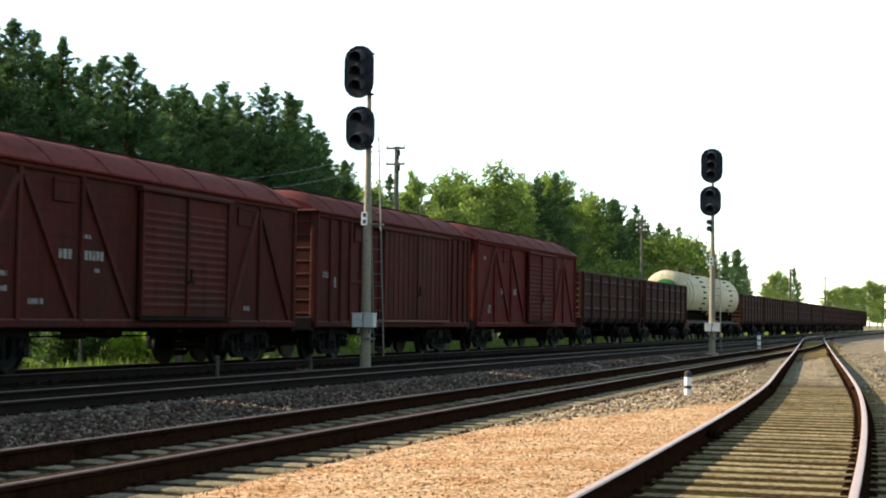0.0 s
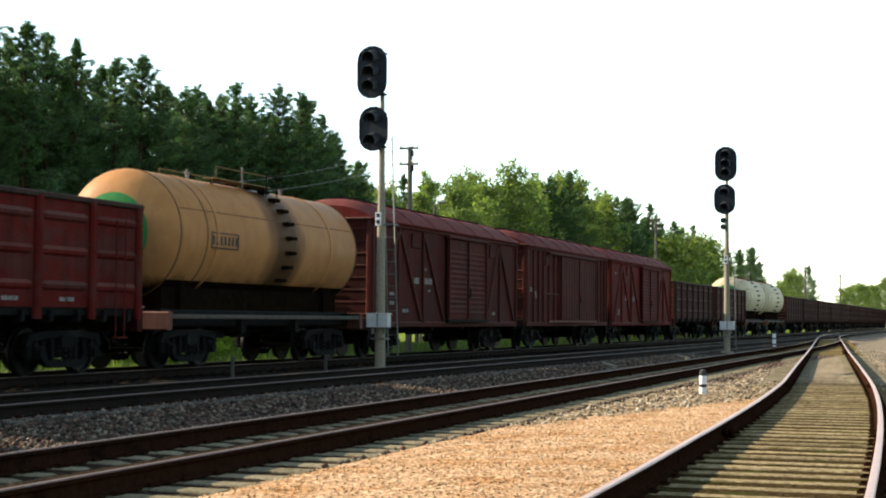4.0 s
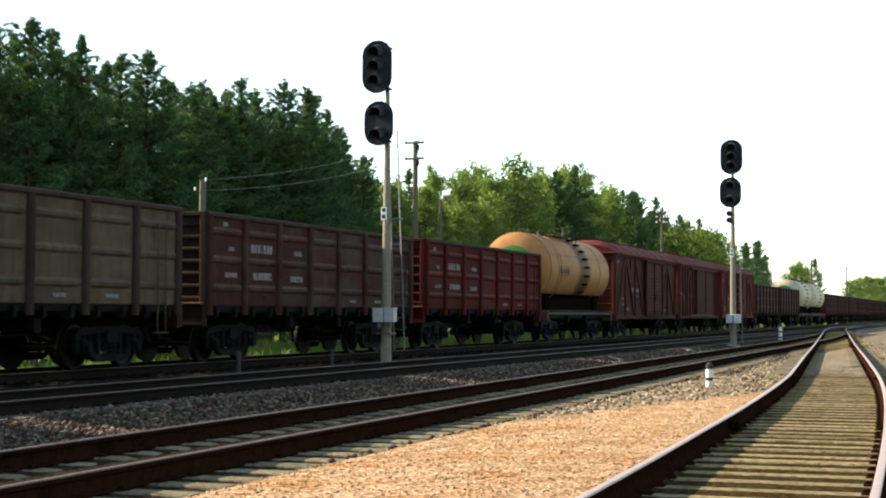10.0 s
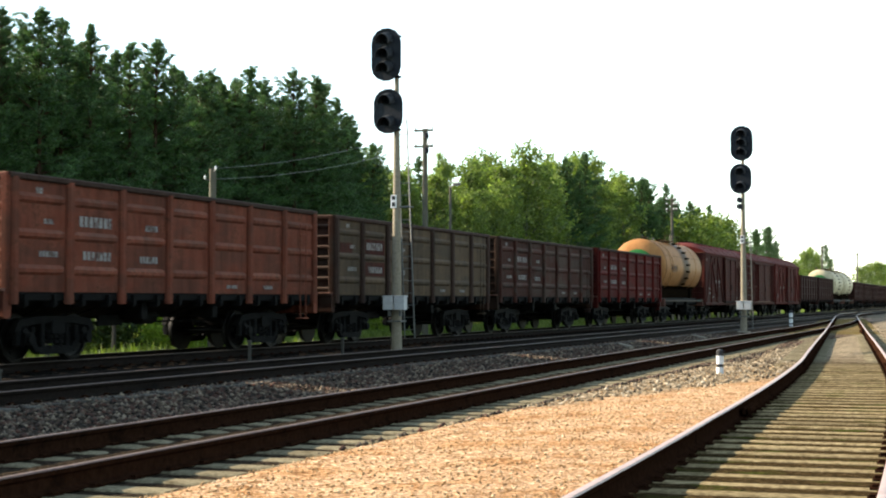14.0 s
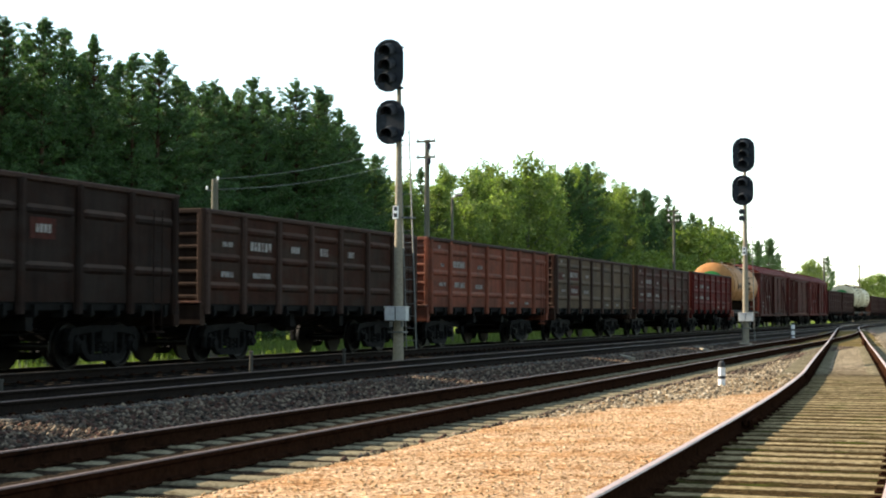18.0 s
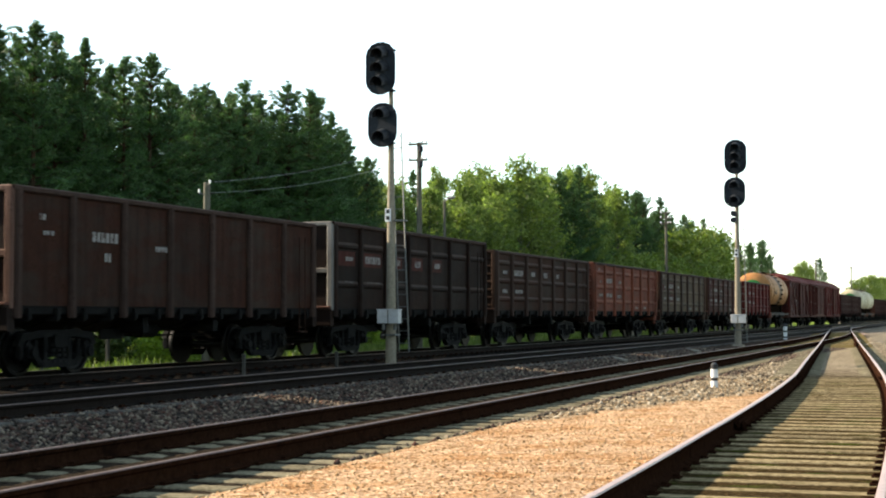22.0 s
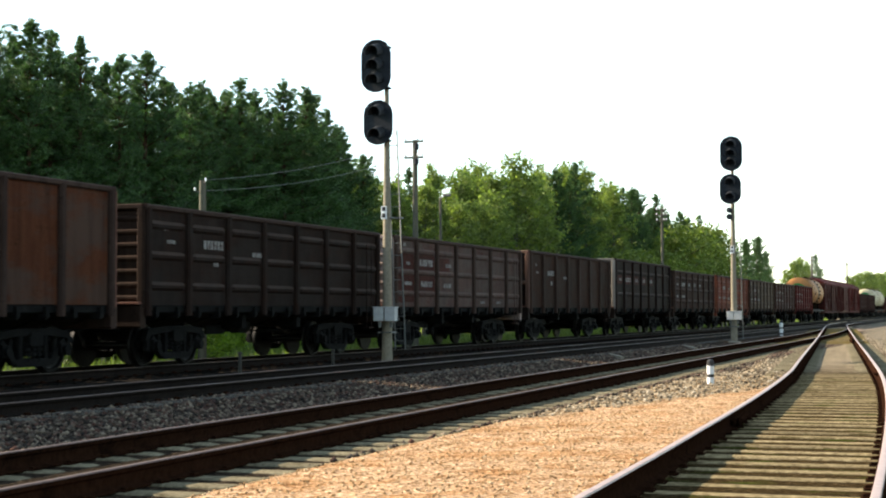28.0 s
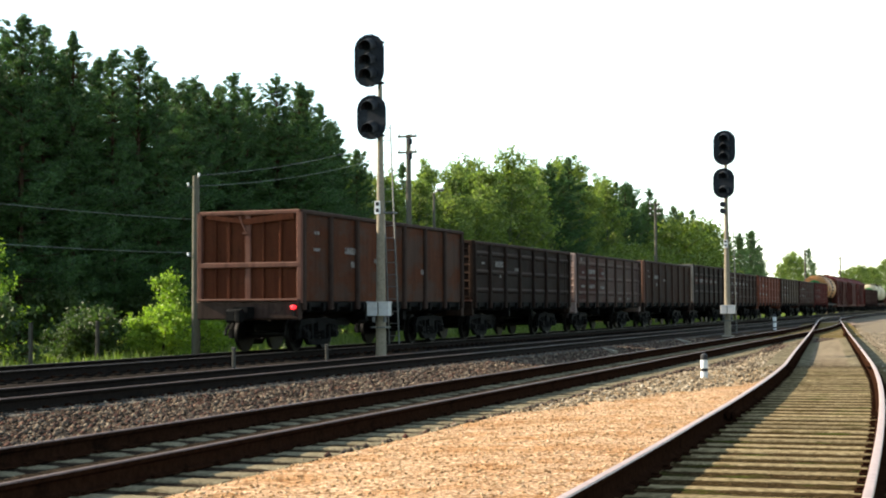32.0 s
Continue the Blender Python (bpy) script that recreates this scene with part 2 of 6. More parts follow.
def leafy(name, dark, light, through=0.35, scale=0.9):
    """Leaves: tone by clump, some light passing through."""
    m, nt, b = tree_of(name)
    g = nt.nodes.new("ShaderNodeNewGeometry")
    big = noise_tex(nt, coords(nt, False, True), scale, 3, 0.6)
    k = math_node(nt, "MULTIPLY_ADD", g.outputs["Random Per Island"], 0.5)
    nt.links.new(math_node(nt, "MULTIPLY", big, 0.6), nt.nodes[-2].inputs[2])
    c = ramp(nt, [(0.2, dark), (0.85, light)])
    nt.links.new(k, c.inputs[0])
    nt.links.new(c.outputs[0], b.inputs["Base Color"])
    b.inputs["Roughness"].default_value = 0.6
    b.inputs["Specular IOR Level"].default_value = 0.25
    t = nt.nodes.new("ShaderNodeBsdfTranslucent")
    nt.links.new(mixc(nt, 1.0, c.outputs[0], (1.0, 1.25, 0.55), "MULTIPLY"), t.inputs[0])
    mx = nt.nodes.new("ShaderNodeMixShader")
    mx.inputs[0].default_value = through
    nt.links.new(b.outputs[0], mx.inputs[1])
    nt.links.new(t.outputs[0], mx.inputs[2])
    nt.links.new(mx.outputs[0], nt.nodes["Material Output"].inputs[0])
    return m


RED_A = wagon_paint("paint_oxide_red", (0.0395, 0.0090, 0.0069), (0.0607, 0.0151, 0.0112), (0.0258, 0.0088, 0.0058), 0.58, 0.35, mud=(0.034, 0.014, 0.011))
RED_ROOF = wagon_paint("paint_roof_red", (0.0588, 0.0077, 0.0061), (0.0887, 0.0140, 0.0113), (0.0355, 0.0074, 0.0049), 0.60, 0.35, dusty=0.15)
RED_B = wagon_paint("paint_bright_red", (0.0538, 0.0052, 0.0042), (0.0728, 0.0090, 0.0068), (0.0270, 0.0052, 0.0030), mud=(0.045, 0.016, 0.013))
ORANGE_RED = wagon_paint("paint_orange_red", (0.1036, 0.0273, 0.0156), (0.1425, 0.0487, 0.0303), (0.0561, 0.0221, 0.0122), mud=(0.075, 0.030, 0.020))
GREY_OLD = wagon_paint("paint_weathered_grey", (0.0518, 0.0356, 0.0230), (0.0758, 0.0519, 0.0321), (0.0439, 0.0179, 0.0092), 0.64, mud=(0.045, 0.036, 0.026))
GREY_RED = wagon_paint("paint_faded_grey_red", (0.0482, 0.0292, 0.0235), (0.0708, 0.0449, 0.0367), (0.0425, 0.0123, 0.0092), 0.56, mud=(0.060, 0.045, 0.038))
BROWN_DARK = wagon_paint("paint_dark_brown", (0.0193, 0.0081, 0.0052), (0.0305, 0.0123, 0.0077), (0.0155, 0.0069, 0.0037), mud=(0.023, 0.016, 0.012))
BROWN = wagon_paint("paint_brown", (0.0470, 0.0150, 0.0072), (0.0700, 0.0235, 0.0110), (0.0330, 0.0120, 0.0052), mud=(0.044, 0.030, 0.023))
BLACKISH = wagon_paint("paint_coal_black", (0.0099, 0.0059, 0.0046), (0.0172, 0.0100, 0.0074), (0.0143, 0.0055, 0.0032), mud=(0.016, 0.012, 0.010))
RUST_END = wagon_paint("paint_rusty_end", (0.0480, 0.0130, 0.0062), (0.0620, 0.0190, 0.0092), (0.0300, 0.0110, 0.0050))
FRAME_PINK = wagon_paint("paint_faded_frame", (0.0928, 0.0398, 0.0283), (0.1148, 0.0557, 0.0412), (0.0601, 0.0239, 0.0129), 0.64)


def tank_paint(name, paint, faded, drip, spill_at):
    """Barrel paint with a dark spill below the dome; tarred runs and painted shade along the underside (object space).
    """
    m = wagon_paint(name, paint, faded, drip, 0.74, 0.14, 0.5, 0.0)
    nt = m.node_tree
    b = nt.nodes["Principled BSDF"]
    clean = b.inputs["Base Color"].links[0].from_socket
    vec = coords(nt)
    sep = nt.nodes.new("ShaderNodeSeparateXYZ")
    nt.links.new(vec, sep.inputs[0])
    blot = noise_tex(nt, vec, 1.3, 5, 0.6, (1.0, 1.0, 0.35))
    side = math_node(nt, "ABSOLUTE", math_node(nt, "SUBTRACT", sep.outputs[1], spill_at))
    f1 = math_node(nt, "SUBTRACT", math_node(nt, "MULTIPLY_ADD", blot, 0.9), side)
    nt.nodes[-2].inputs[2].default_value = 0.70
    near_dome = ramp(nt, [(0.05, (0, 0, 0)), (0.30, (0.55, 0.55, 0.55)), (0.62, (0.97, 0.97, 0.97))])
    nt.links.new(f1, near_dome.inputs[0])
    out = mixc(nt, near_dome.outputs[0], clean, (0.060, 0.031, 0.014))
    # black low on the barrel: tar, and underside shade put into the colour
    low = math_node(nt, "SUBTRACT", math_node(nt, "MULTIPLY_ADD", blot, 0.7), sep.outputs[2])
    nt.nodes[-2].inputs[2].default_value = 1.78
    tar_shade = ramp(nt, [(0.0, (0, 0, 0)), (0.30, (1, 1, 1))])
    nt.links.new(low, tar_shade.inputs[0])
    out = mixc(nt, tar_shade.outputs[0], out, (0.004, 0.003, 0.0025))
    nt.links.new(out, b.inputs["Base Color"])
    return m


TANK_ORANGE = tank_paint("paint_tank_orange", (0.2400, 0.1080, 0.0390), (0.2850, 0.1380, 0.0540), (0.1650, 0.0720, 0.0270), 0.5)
TANK_WHITE = wagon_paint("paint_tank_cream", (0.3204, 0.2746, 0.1746), (0.3721, 0.3275, 0.2182), (0.1964, 0.1445, 0.0714), 0.64, 0.4, 0.55, dusty=0.15)
TANK_GREEN = wagon_paint("paint_green_patch", (0.0150, 0.1000, 0.0270), (0.0225, 0.1300, 0.0360), (0.0350, 0.0650, 0.0300), 0.72, 0.2, dusty=0.15)
# black for bitumen, and for shade painted under the barrel
TAR_SHADE = surface("bitumen_and_shade_black", (0.0035, 0.0028, 0.0021), (0.0105, 0.0066, 0.0038), 5, 0.6, c2=(0.0028, 0.0024, 0.0021), spec=0.0)
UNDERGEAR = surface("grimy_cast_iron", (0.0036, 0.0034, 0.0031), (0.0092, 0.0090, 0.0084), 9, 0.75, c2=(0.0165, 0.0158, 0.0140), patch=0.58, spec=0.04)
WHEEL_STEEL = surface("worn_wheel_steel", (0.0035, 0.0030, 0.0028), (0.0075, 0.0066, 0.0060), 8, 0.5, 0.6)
RAIL_RUST = surface("rusted_rail_web", (0.0135, 0.0056, 0.0032), (0.0250, 0.0112, 0.0062), 18, 0.8, c2=(0.0080, 0.0042, 0.0027), patch=0.55, patch_scale=3, world_space=True, spec=0.0)
RAIL_OILY = surface("oily_dark_rail_web", (0.0070, 0.0052, 0.0040), (0.0150, 0.0110, 0.0085), 18, 0.8, c2=(0.0055, 0.0044, 0.0036), patch=0.55, patch_scale=3, world_space=True, spec=0.02)
RAIL_DULL = surface("dull_rail_head", (0.0450, 0.0340, 0.0270), (0.0850, 0.0660, 0.0540), 12, 0.55, 0.5, world_space=True, bumpy=0.0)
RAIL_MID = surface("lightly_worn_rail_head", (0.060, 0.038, 0.030), (0.120, 0.080, 0.066), 12, 0.6, 0.30, world_space=True, bumpy=0.0)
RAIL_TOP = surface("worn_rail_head", (0.2509, 0.1700, 0.1462), (0.3903, 0.2856, 0.2516), 10, 0.45, 0.25, world_space=True, bumpy=0.0)
CONCRETE = surface("tie_concrete", (0.0900, 0.0760, 0.0480), (0.1750, 0.1490, 0.0970), 22, 0.85, c2=(0.0560, 0.0450, 0.0260), patch=0.57, patch_scale=2.5, vary=0.35, spec=0.0)
TIE_STAINED = surface("stained_tie_concrete", (0.0900, 0.0680, 0.0360), (0.2300, 0.1800, 0.1000), 16, 0.88, c2=(0.0600, 0.0470, 0.0190), patch=0.55, patch_scale=2.2, vary=0.5, spec=0.0)
TIE_WOOD = surface("old_tie_timber", (0.0702, 0.0511, 0.0211), (0.1488, 0.1104, 0.0449), 9, 0.88, c2=(0.0455, 0.0348, 0.0154), patch=0.57, patch_scale=2.0, stretch=(0.1033, 1.2271, 0.2803), vary=0.4, spec=0.0)
MAST_CONCRETE = surface("mast_concrete", (0.1450, 0.1230, 0.0880), (0.2150, 0.1860, 0.1380), 16, 0.85, c2=(0.1000, 0.0820, 0.0560), patch=0.6, patch_scale=1.0)
TIE_GRIMY = surface("grimy_tie_concrete", (0.0500, 0.0460, 0.0400), (0.1150, 0.1050, 0.0880), 18, 0.9, c2=(0.0240, 0.0176, 0.0128), patch=0.52, patch_scale=2.0, vary=0.3, spec=0.0)
# near-black tone for the ties of the train's track only
TIE_BLACK = surface("near_black_tie", (0.0060, 0.0054, 0.0047), (0.0150, 0.0135, 0.0115), 18, 0.9, c2=(0.0040, 0.0034, 0.0028), patch=0.52, patch_scale=2.0, spec=0.0)
SIGNAL_BLACK = surface("signal_black_enamel", (0.0075, 0.0095, 0.0130), (0.0140, 0.0170, 0.0225), 12, 0.6, c2=(0.0220, 0.0250, 0.0300), patch=0.60, spec=0.10)
HOOD_BLACK = surface("hood_weathered_black", (0.0120, 0.0135, 0.0155), (0.0300, 0.0320, 0.0350), 10, 0.6)
WHITE_PAINT = surface("white_enamel", (0.5280, 0.5280, 0.5120), (0.6400, 0.6400, 0.6240), 9, 0.5, c2=(0.4000, 0.3840, 0.3520), patch=0.66)
MARK_WHITE = surface("stencil_white", (0.1544, 0.1421, 0.1300), (0.2438, 0.2315, 0.2154), 20, 0.8, c2=(0.0569, 0.0325, 0.0269), patch=0.50, patch_scale=5)
MARK_BLACK = surface("stencil_black", (0.02, 0.02, 0.02), (0.05, 0.05, 0.05), 12, 0.7)
GREY_STEEL = surface("galvanised_steel", (0.0900, 0.0920, 0.0880), (0.1500, 0.1520, 0.1440), 14, 0.55, 0.5)
LENS = surface("dark_lens_glass", (0.002, 0.003, 0.005), (0.004, 0.006, 0.009), 3, 0.6, bumpy=0.0, spec=0.04)
# white enamel of the relay boxes, darkened for shade in its colour
BOX_WHITE = surface("shaded_white_enamel", (0.3300, 0.3300, 0.3150), (0.4200, 0.4200, 0.4050), 9, 0.5, c2=(0.2600, 0.2500, 0.2300), patch=0.62)
PORCELAIN = surface("white_insulator", (0.62, 0.62, 0.60), (0.75, 0.75, 0.73), 5, 0.25, bumpy=0.0)
TIMBER_POLE = surface("weathered_pole", (0.0342, 0.0317, 0.0263), (0.0554, 0.0527, 0.0448), 12, 0.85, c2=(0.0263, 0.0224, 0.0171), stretch=(4, 4, 0.3))
WIRE = surface("line_wire", (0.12, 0.125, 0.125), (0.18, 0.185, 0.185), 4, 0.5, 0.5, bumpy=0.0)
POLE_GREY = surface("pale_line_pole", (0.0620, 0.0570, 0.0420), (0.1020, 0.0950, 0.0720), 12, 0.85, c2=(0.0450, 0.0400, 0.0290), stretch=(4, 4, 0.3))
PINE_BARK = surface("pine_bark", (0.0270, 0.0165, 0.0105), (0.0600, 0.0330, 0.0180), 7, 0.9, c2=(0.0180, 0.0150, 0.0120), stretch=(3, 3, 0.6))
BIRCH_BARK = surface("birch_bark", (0.0700, 0.0660, 0.0560), (0.1300, 0.1240, 0.1080), 5, 0.8, c2=(0.0420, 0.0385, 0.0350), patch=0.6, patch_scale=2.5, stretch=(1, 1, 3))
PINE_NEEDLES = leafy("pine_needles", (0.0050, 0.0180, 0.0066), (0.0700, 0.1400, 0.0420), 0.34)
BIRCH_LEAVES = leafy("birch_leaves", (0.0480, 0.0800, 0.0220), (0.2050, 0.2400, 0.0680), 0.55)
BUSH_LEAVES = leafy("bush_leaves", (0.0868, 0.1570, 0.0170), (0.2524, 0.3427, 0.0428), 0.42)
BUSH_DARK = leafy("dark_bush_leaves", (0.0224, 0.0415, 0.0127), (0.0638, 0.0956, 0.0287), 0.35)
ALDER_LEAVES = leafy("alder_leaves", (0.0558, 0.0918, 0.0159), (0.1673, 0.1999, 0.0399), 0.38)
GRASS_BLADE = leafy("meadow_grass", (0.0420, 0.0720, 0.0130), (0.1400, 0.1700, 0.0400), 0.4, 0.4)
BALLAST_STONE = stones("ballast_stone", ((0.022, 0.0185, 0.0155), (0.064, 0.047, 0.035), (0.122, 0.092, 0.066), (0.078, 0.038, 0.028), (0.036, 0.030, 0.026), (0.190, 0.148, 0.105)))
GRAVEL_STONE = stones("pale_gravel_stone", ((0.0336, 0.0251, 0.0180), (0.1232, 0.0969, 0.0660), (0.3024, 0.2451, 0.1680), (0.0672, 0.0479, 0.0336), (0.2128, 0.1710, 0.1140), (0.4032, 0.3420, 0.2520)))
SAND_STONE = stones("sandy_pebble", ((0.190, 0.110, 0.052), (0.310, 0.190, 0.092), (0.410, 0.270, 0.140), (0.260, 0.150, 0.070), (0.540, 0.410, 0.250)))

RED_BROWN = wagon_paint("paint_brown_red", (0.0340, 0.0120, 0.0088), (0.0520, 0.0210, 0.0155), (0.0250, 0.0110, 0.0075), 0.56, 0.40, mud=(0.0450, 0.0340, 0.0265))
TOP_SOOT = wagon_paint("paint_sooty_top_rail", (0.0250, 0.0150, 0.0115), (0.0400, 0.0255, 0.0200), (0.0200, 0.0110, 0.0080), 0.58, dusty=0.25)
FRAME_GREY = wagon_paint("paint_pale_grey_frame", (0.0994, 0.0928, 0.0829), (0.1326, 0.1227, 0.1094), (0.0663, 0.0464, 0.0331), 0.64)
PALE_END = wagon_paint("paint_pale_pink_end", (0.1890, 0.1350, 0.1148), (0.2310, 0.1744, 0.1530), (0.1260, 0.0731, 0.0574), 0.60)
PATCH_RED = wagon_paint("paint_red_patch", (0.0420, 0.0118, 0.0092), (0.0620, 0.0195, 0.0150), (0.0300, 0.0125, 0.0090), 0.50)

LAMP_RED, nt_, b_ = tree_of("tail_lamp_red")
b_.inputs["Base Color"].default_value = (0.5, 0.01, 0.01, 1)
b_.inputs["Emission Color"].default_value = (1.0, 0.02, 0.03, 1)
b_.inputs["Emission Strength"].default_value = 0.9

# ---- the lie of the land ----
TRAIN_X, MID_X = -18.42, -13.07


def track_c(y):
    """Centre of the curved siding, which swings over to the middle track."""
    if y < 8:
        return -1.43 - 0.04 * (y - 8.5)
    if y < 30:
        return -1.43 - 0.0416 * (y - 8.5) - 0.00128 * (y - 8.5) ** 2
    x30 = -1.43 - 0.0416 * 21.5 - 0.00128 * 21.5 ** 2
    if y < 118:
        return x30 - 0.096 * (y - 30)
    x118 = x30 - 0.096 * 88
    run = 2 * (x118 - MID_X) / 0.096
    u = min((y - 118) / run, 1.0)
    return x118 + (MID_X - x118) * (2 * u - u * u)


def track_b(y):
    """Centre of the straight siding that joins the curved one."""
    y0, y1 = 66.0, 110.0
    base = -6.957 - 0.0176 * y
    if y <= y0:
        return base
    if y >= y1:
        return track_c(y)
    u, L = (y - y0) / (y1 - y0), y1 - y0
    a, b, sa, sb = -6.957 - 0.0176 * y0, track_c(y1), -0.0176 * L, -0.096 * L
    return (2 * u ** 3 - 3 * u ** 2 + 1) * a + (u ** 3 - 2 * u ** 2 + u) * sa + (3 * u ** 2 - 2 * u ** 3) * b + (u ** 3 - u ** 2) * sb


def rise_c(y):
    """The curved siding lies a little higher than the rest, down to the points."""
    u = np.clip((66.0 - y) / 34.0, 0, 1)
    return 0.08 * u * u * (3 - 2 * u)


def ground_mat():
    m, nt, b = tree_of("ground_layers")
    pos = coords(nt, True)
    sep = nt.nodes.new("ShaderNodeSeparateXYZ")
    nt.links.new(pos, sep.inputs[0])
    X, Y = sep.outputs[0], sep.outputs[1]
    wob = math_node(nt, "SUBTRACT", noise_tex(nt, pos, 0.9, 4, 0.65), 0.5)
    wob2 = math_node(nt, "SUBTRACT", noise_tex(nt, pos, 6.0, 3, 0.6), 0.5)
    w = math_node(nt, "ADD", math_node(nt, "MULTIPLY", wob, 1.6), math_node(nt, "MULTIPLY", wob2, 0.5))
    Xw = math_node(nt, "ADD", X, w)

    def step(v, at, soft):
        return math_node(nt, "MULTIPLY", math_node(nt, "SUBTRACT", v, at - soft / 2), 1 / soft, True)

    fine = noise_tex(nt, pos, 24, 5, 0.75)
    mid = noise_tex(nt, pos, 5, 5, 0.7)
    vor = node(nt, "TexVoronoi", Scale=16.0)
    nt.links.new(pos, vor.inputs["Vector"])
    # ballast: grey-brown broken stone, rust stained
    bal = ramp(nt, [(0.28, (0.0086, 0.0074, 0.0064)), (0.5, (0.0252, 0.0204, 0.0160)), (0.72, (0.0828, 0.0648, 0.0480))])
    nt.links.new(mixc(nt, 0.55, vor.outputs["Color"], fine), bal.inputs[0])
    stain = ramp(nt, [(0.50, (0, 0, 0)), (0.66, (1, 1, 1))])
    nt.links.new(mid, stain.inputs[0])
    ballast = mixc(nt, math_node(nt, "MULTIPLY", stain.outputs[0], 0.5), bal.outputs[0], (0.085, 0.046, 0.030))
    # sand: trodden orange gravel
    sa = ramp(nt, [(0.34, (0.0900, 0.0480, 0.0240)), (0.46, (0.3050, 0.1890, 0.1060)), (0.56, (0.4900, 0.3260, 0.1960)), (0.68, (0.7300, 0.5550, 0.3900))])
    nt.links.new(fine, sa.inputs[0])
    sdark = ramp(nt, [(0.36, (0.58, 0.48, 0.38)), (0.50, (1, 1, 1))])
    nt.links.new(mid, sdark.inputs[0])
    sand = mixc(nt, 1.0, sa.outputs[0], sdark.outputs[0], "MULTIPLY")
    trod = ramp(nt, [(0.38, (0.86, 0.74, 0.62)), (0.54, (1.0, 1.0, 1.0))])
    nt.links.new(noise_tex(nt, pos, 1.3, 4, 0.6), trod.inputs[0])
    sand = mixc(nt, 1.0, sand, trod.outputs[0], "MULTIPLY")
    # pale gravel at the points
    gr = ramp(nt, [(0.32, (0.0272, 0.0203, 0.0139)), (0.50, (0.1262, 0.0966, 0.0624)), (0.68, (0.3496, 0.2761, 0.1864))])
    nt.links.new(mixc(nt, 0.5, vor.outputs["Color"], fine), gr.inputs[0])
    # grass
    ga = ramp(nt, [(0.3, (0.0560, 0.0920, 0.0160)), (0.6, (0.1280, 0.1600, 0.0360)), (0.8, (0.1920, 0.1840, 0.0640))])
    nt.links.new(mid, ga.inputs[0])
    out = mixc(nt, step(Xw, -21.0, 0.8), ga.outputs[0], ballast)
    # oil and brake dust caked along the two running tracks
    oil = math_node(nt, "SUBTRACT", 1.0, step(math_node(nt, "ABSOLUTE", math_node(nt, "ADD", Xw, 16.6)), 4.0, 0.8))
    out = mixc(nt, math_node(nt, "MULTIPLY", oil, 0.78), out, mixc(nt, fine, (0.0070, 0.0062, 0.0055), (0.0230, 0.0200, 0.0170)))
    # trodden pinkish dirt along the far side of the straight siding
    path = math_node(nt, "MULTIPLY", step(Xw, -10.2, 0.8), math_node(nt, "SUBTRACT", 1.0, step(Xw, -8.35, 0.5)))
    path = math_node(nt, "MULTIPLY", path, step(math_node(nt, "ADD", Y, math_node(nt, "MULTIPLY", wob, 8.0)), 17.0, 6.0))
    patchy = ramp(nt, [(0.32, (0, 0, 0)), (0.46, (1, 1, 1))])
    nt.links.new(noise_tex(nt, pos, 0.55, 4, 0.6), patchy.inputs[0])
    out = mixc(nt, math_node(nt, "MULTIPLY", path, math_node(nt, "MULTIPLY", patchy.outputs[0], 0.92)), out, mixc(nt, fine, (0.15, 0.096, 0.072), (0.36, 0.245, 0.185)))
    # gravel beside the straight siding and at its points
    Xs = math_node(nt, "ADD", math_node(nt, "MULTIPLY_ADD", Y, 0.0176), math_node(nt, "ADD", math_node(nt, "MULTIPLY", wob, 0.35), math_node(nt, "MULTIPLY", wob2, 0.25)))
    nt.links.new(X, [n for n in nt.nodes if n.type == "MATH" and n.operation == "MULTIPLY_ADD"][-1].inputs[2])
    out = mixc(nt, step(Xs, -5.52, 0.12), out, gr.outputs[0])
    sand_x = step(Xs, -5.44, 0.15)
    line = math_node(nt, "SUBTRACT", math_node(nt, "MULTIPLY_ADD", Xw, 3.2), Y)
    nt.nodes[-2].inputs[2].default_value = 17.5 + 5.7 * 3.2
    sand_f = math_node(nt, "MULTIPLY", sand_x, step(line, 0.0, 2.0))
    sand_f = math_node(nt, "MULTIPLY", sand_f, math_node(nt, "SUBTRACT", 1.0, step(Y, 31.0, 5.0)))
    out = mixc(nt, sand_f, out, sand)
    # dark oily dirt between the ties of the straight siding
    dirt = ramp(nt, [(0.3, (0.0075, 0.0057, 0.0042)), (0.52, (0.0230, 0.0172, 0.0118)), (0.70, (0.0900, 0.0660, 0.0450))])
    nt.links.new(fine, dirt.inputs[0])
    axis = math_node(nt, "ABSOLUTE", math_node(nt, "ADD", math_node(nt, "ADD", X, math_node(nt, "MULTIPLY", Y, 0.0176)), 6.957))
    bed_b = math_node(nt, "MULTIPLY", math_node(nt, "SUBTRACT", 1.0, step(math_node(nt, "ADD", axis, math_node(nt, "MULTIPLY", wob2, 0.20)), 1.46, 0.1)), math_node(nt, "SUBTRACT", 1.0, step(Y, 66.0, 6.0)))
    out = mixc(nt, math_node(nt, "MULTIPLY", bed_b, 0.9), out, dirt.outputs[0])
    # dirt between the ties of the curved siding, pale gravel further on at the points
    yy = math_node(nt, "SUBTRACT", math_node(nt, "MINIMUM", Y, 30.0), 8.5)
    cx = math_node(nt, "MULTIPLY_ADD", math_node(nt, "MULTIPLY", yy, yy), -0.00128)
    nt.links.new(math_node(nt, "MULTIPLY_ADD", yy, -0.0416), nt.nodes[-2].inputs[2])
    nt.nodes[-1].inputs[2].default_value = -1.43
    cx = math_node(nt, "SUBTRACT", cx, math_node(nt, "MULTIPLY", math_node(nt, "MAXIMUM", math_node(nt, "SUBTRACT", Y, 30.0), 0.0), 0.096))
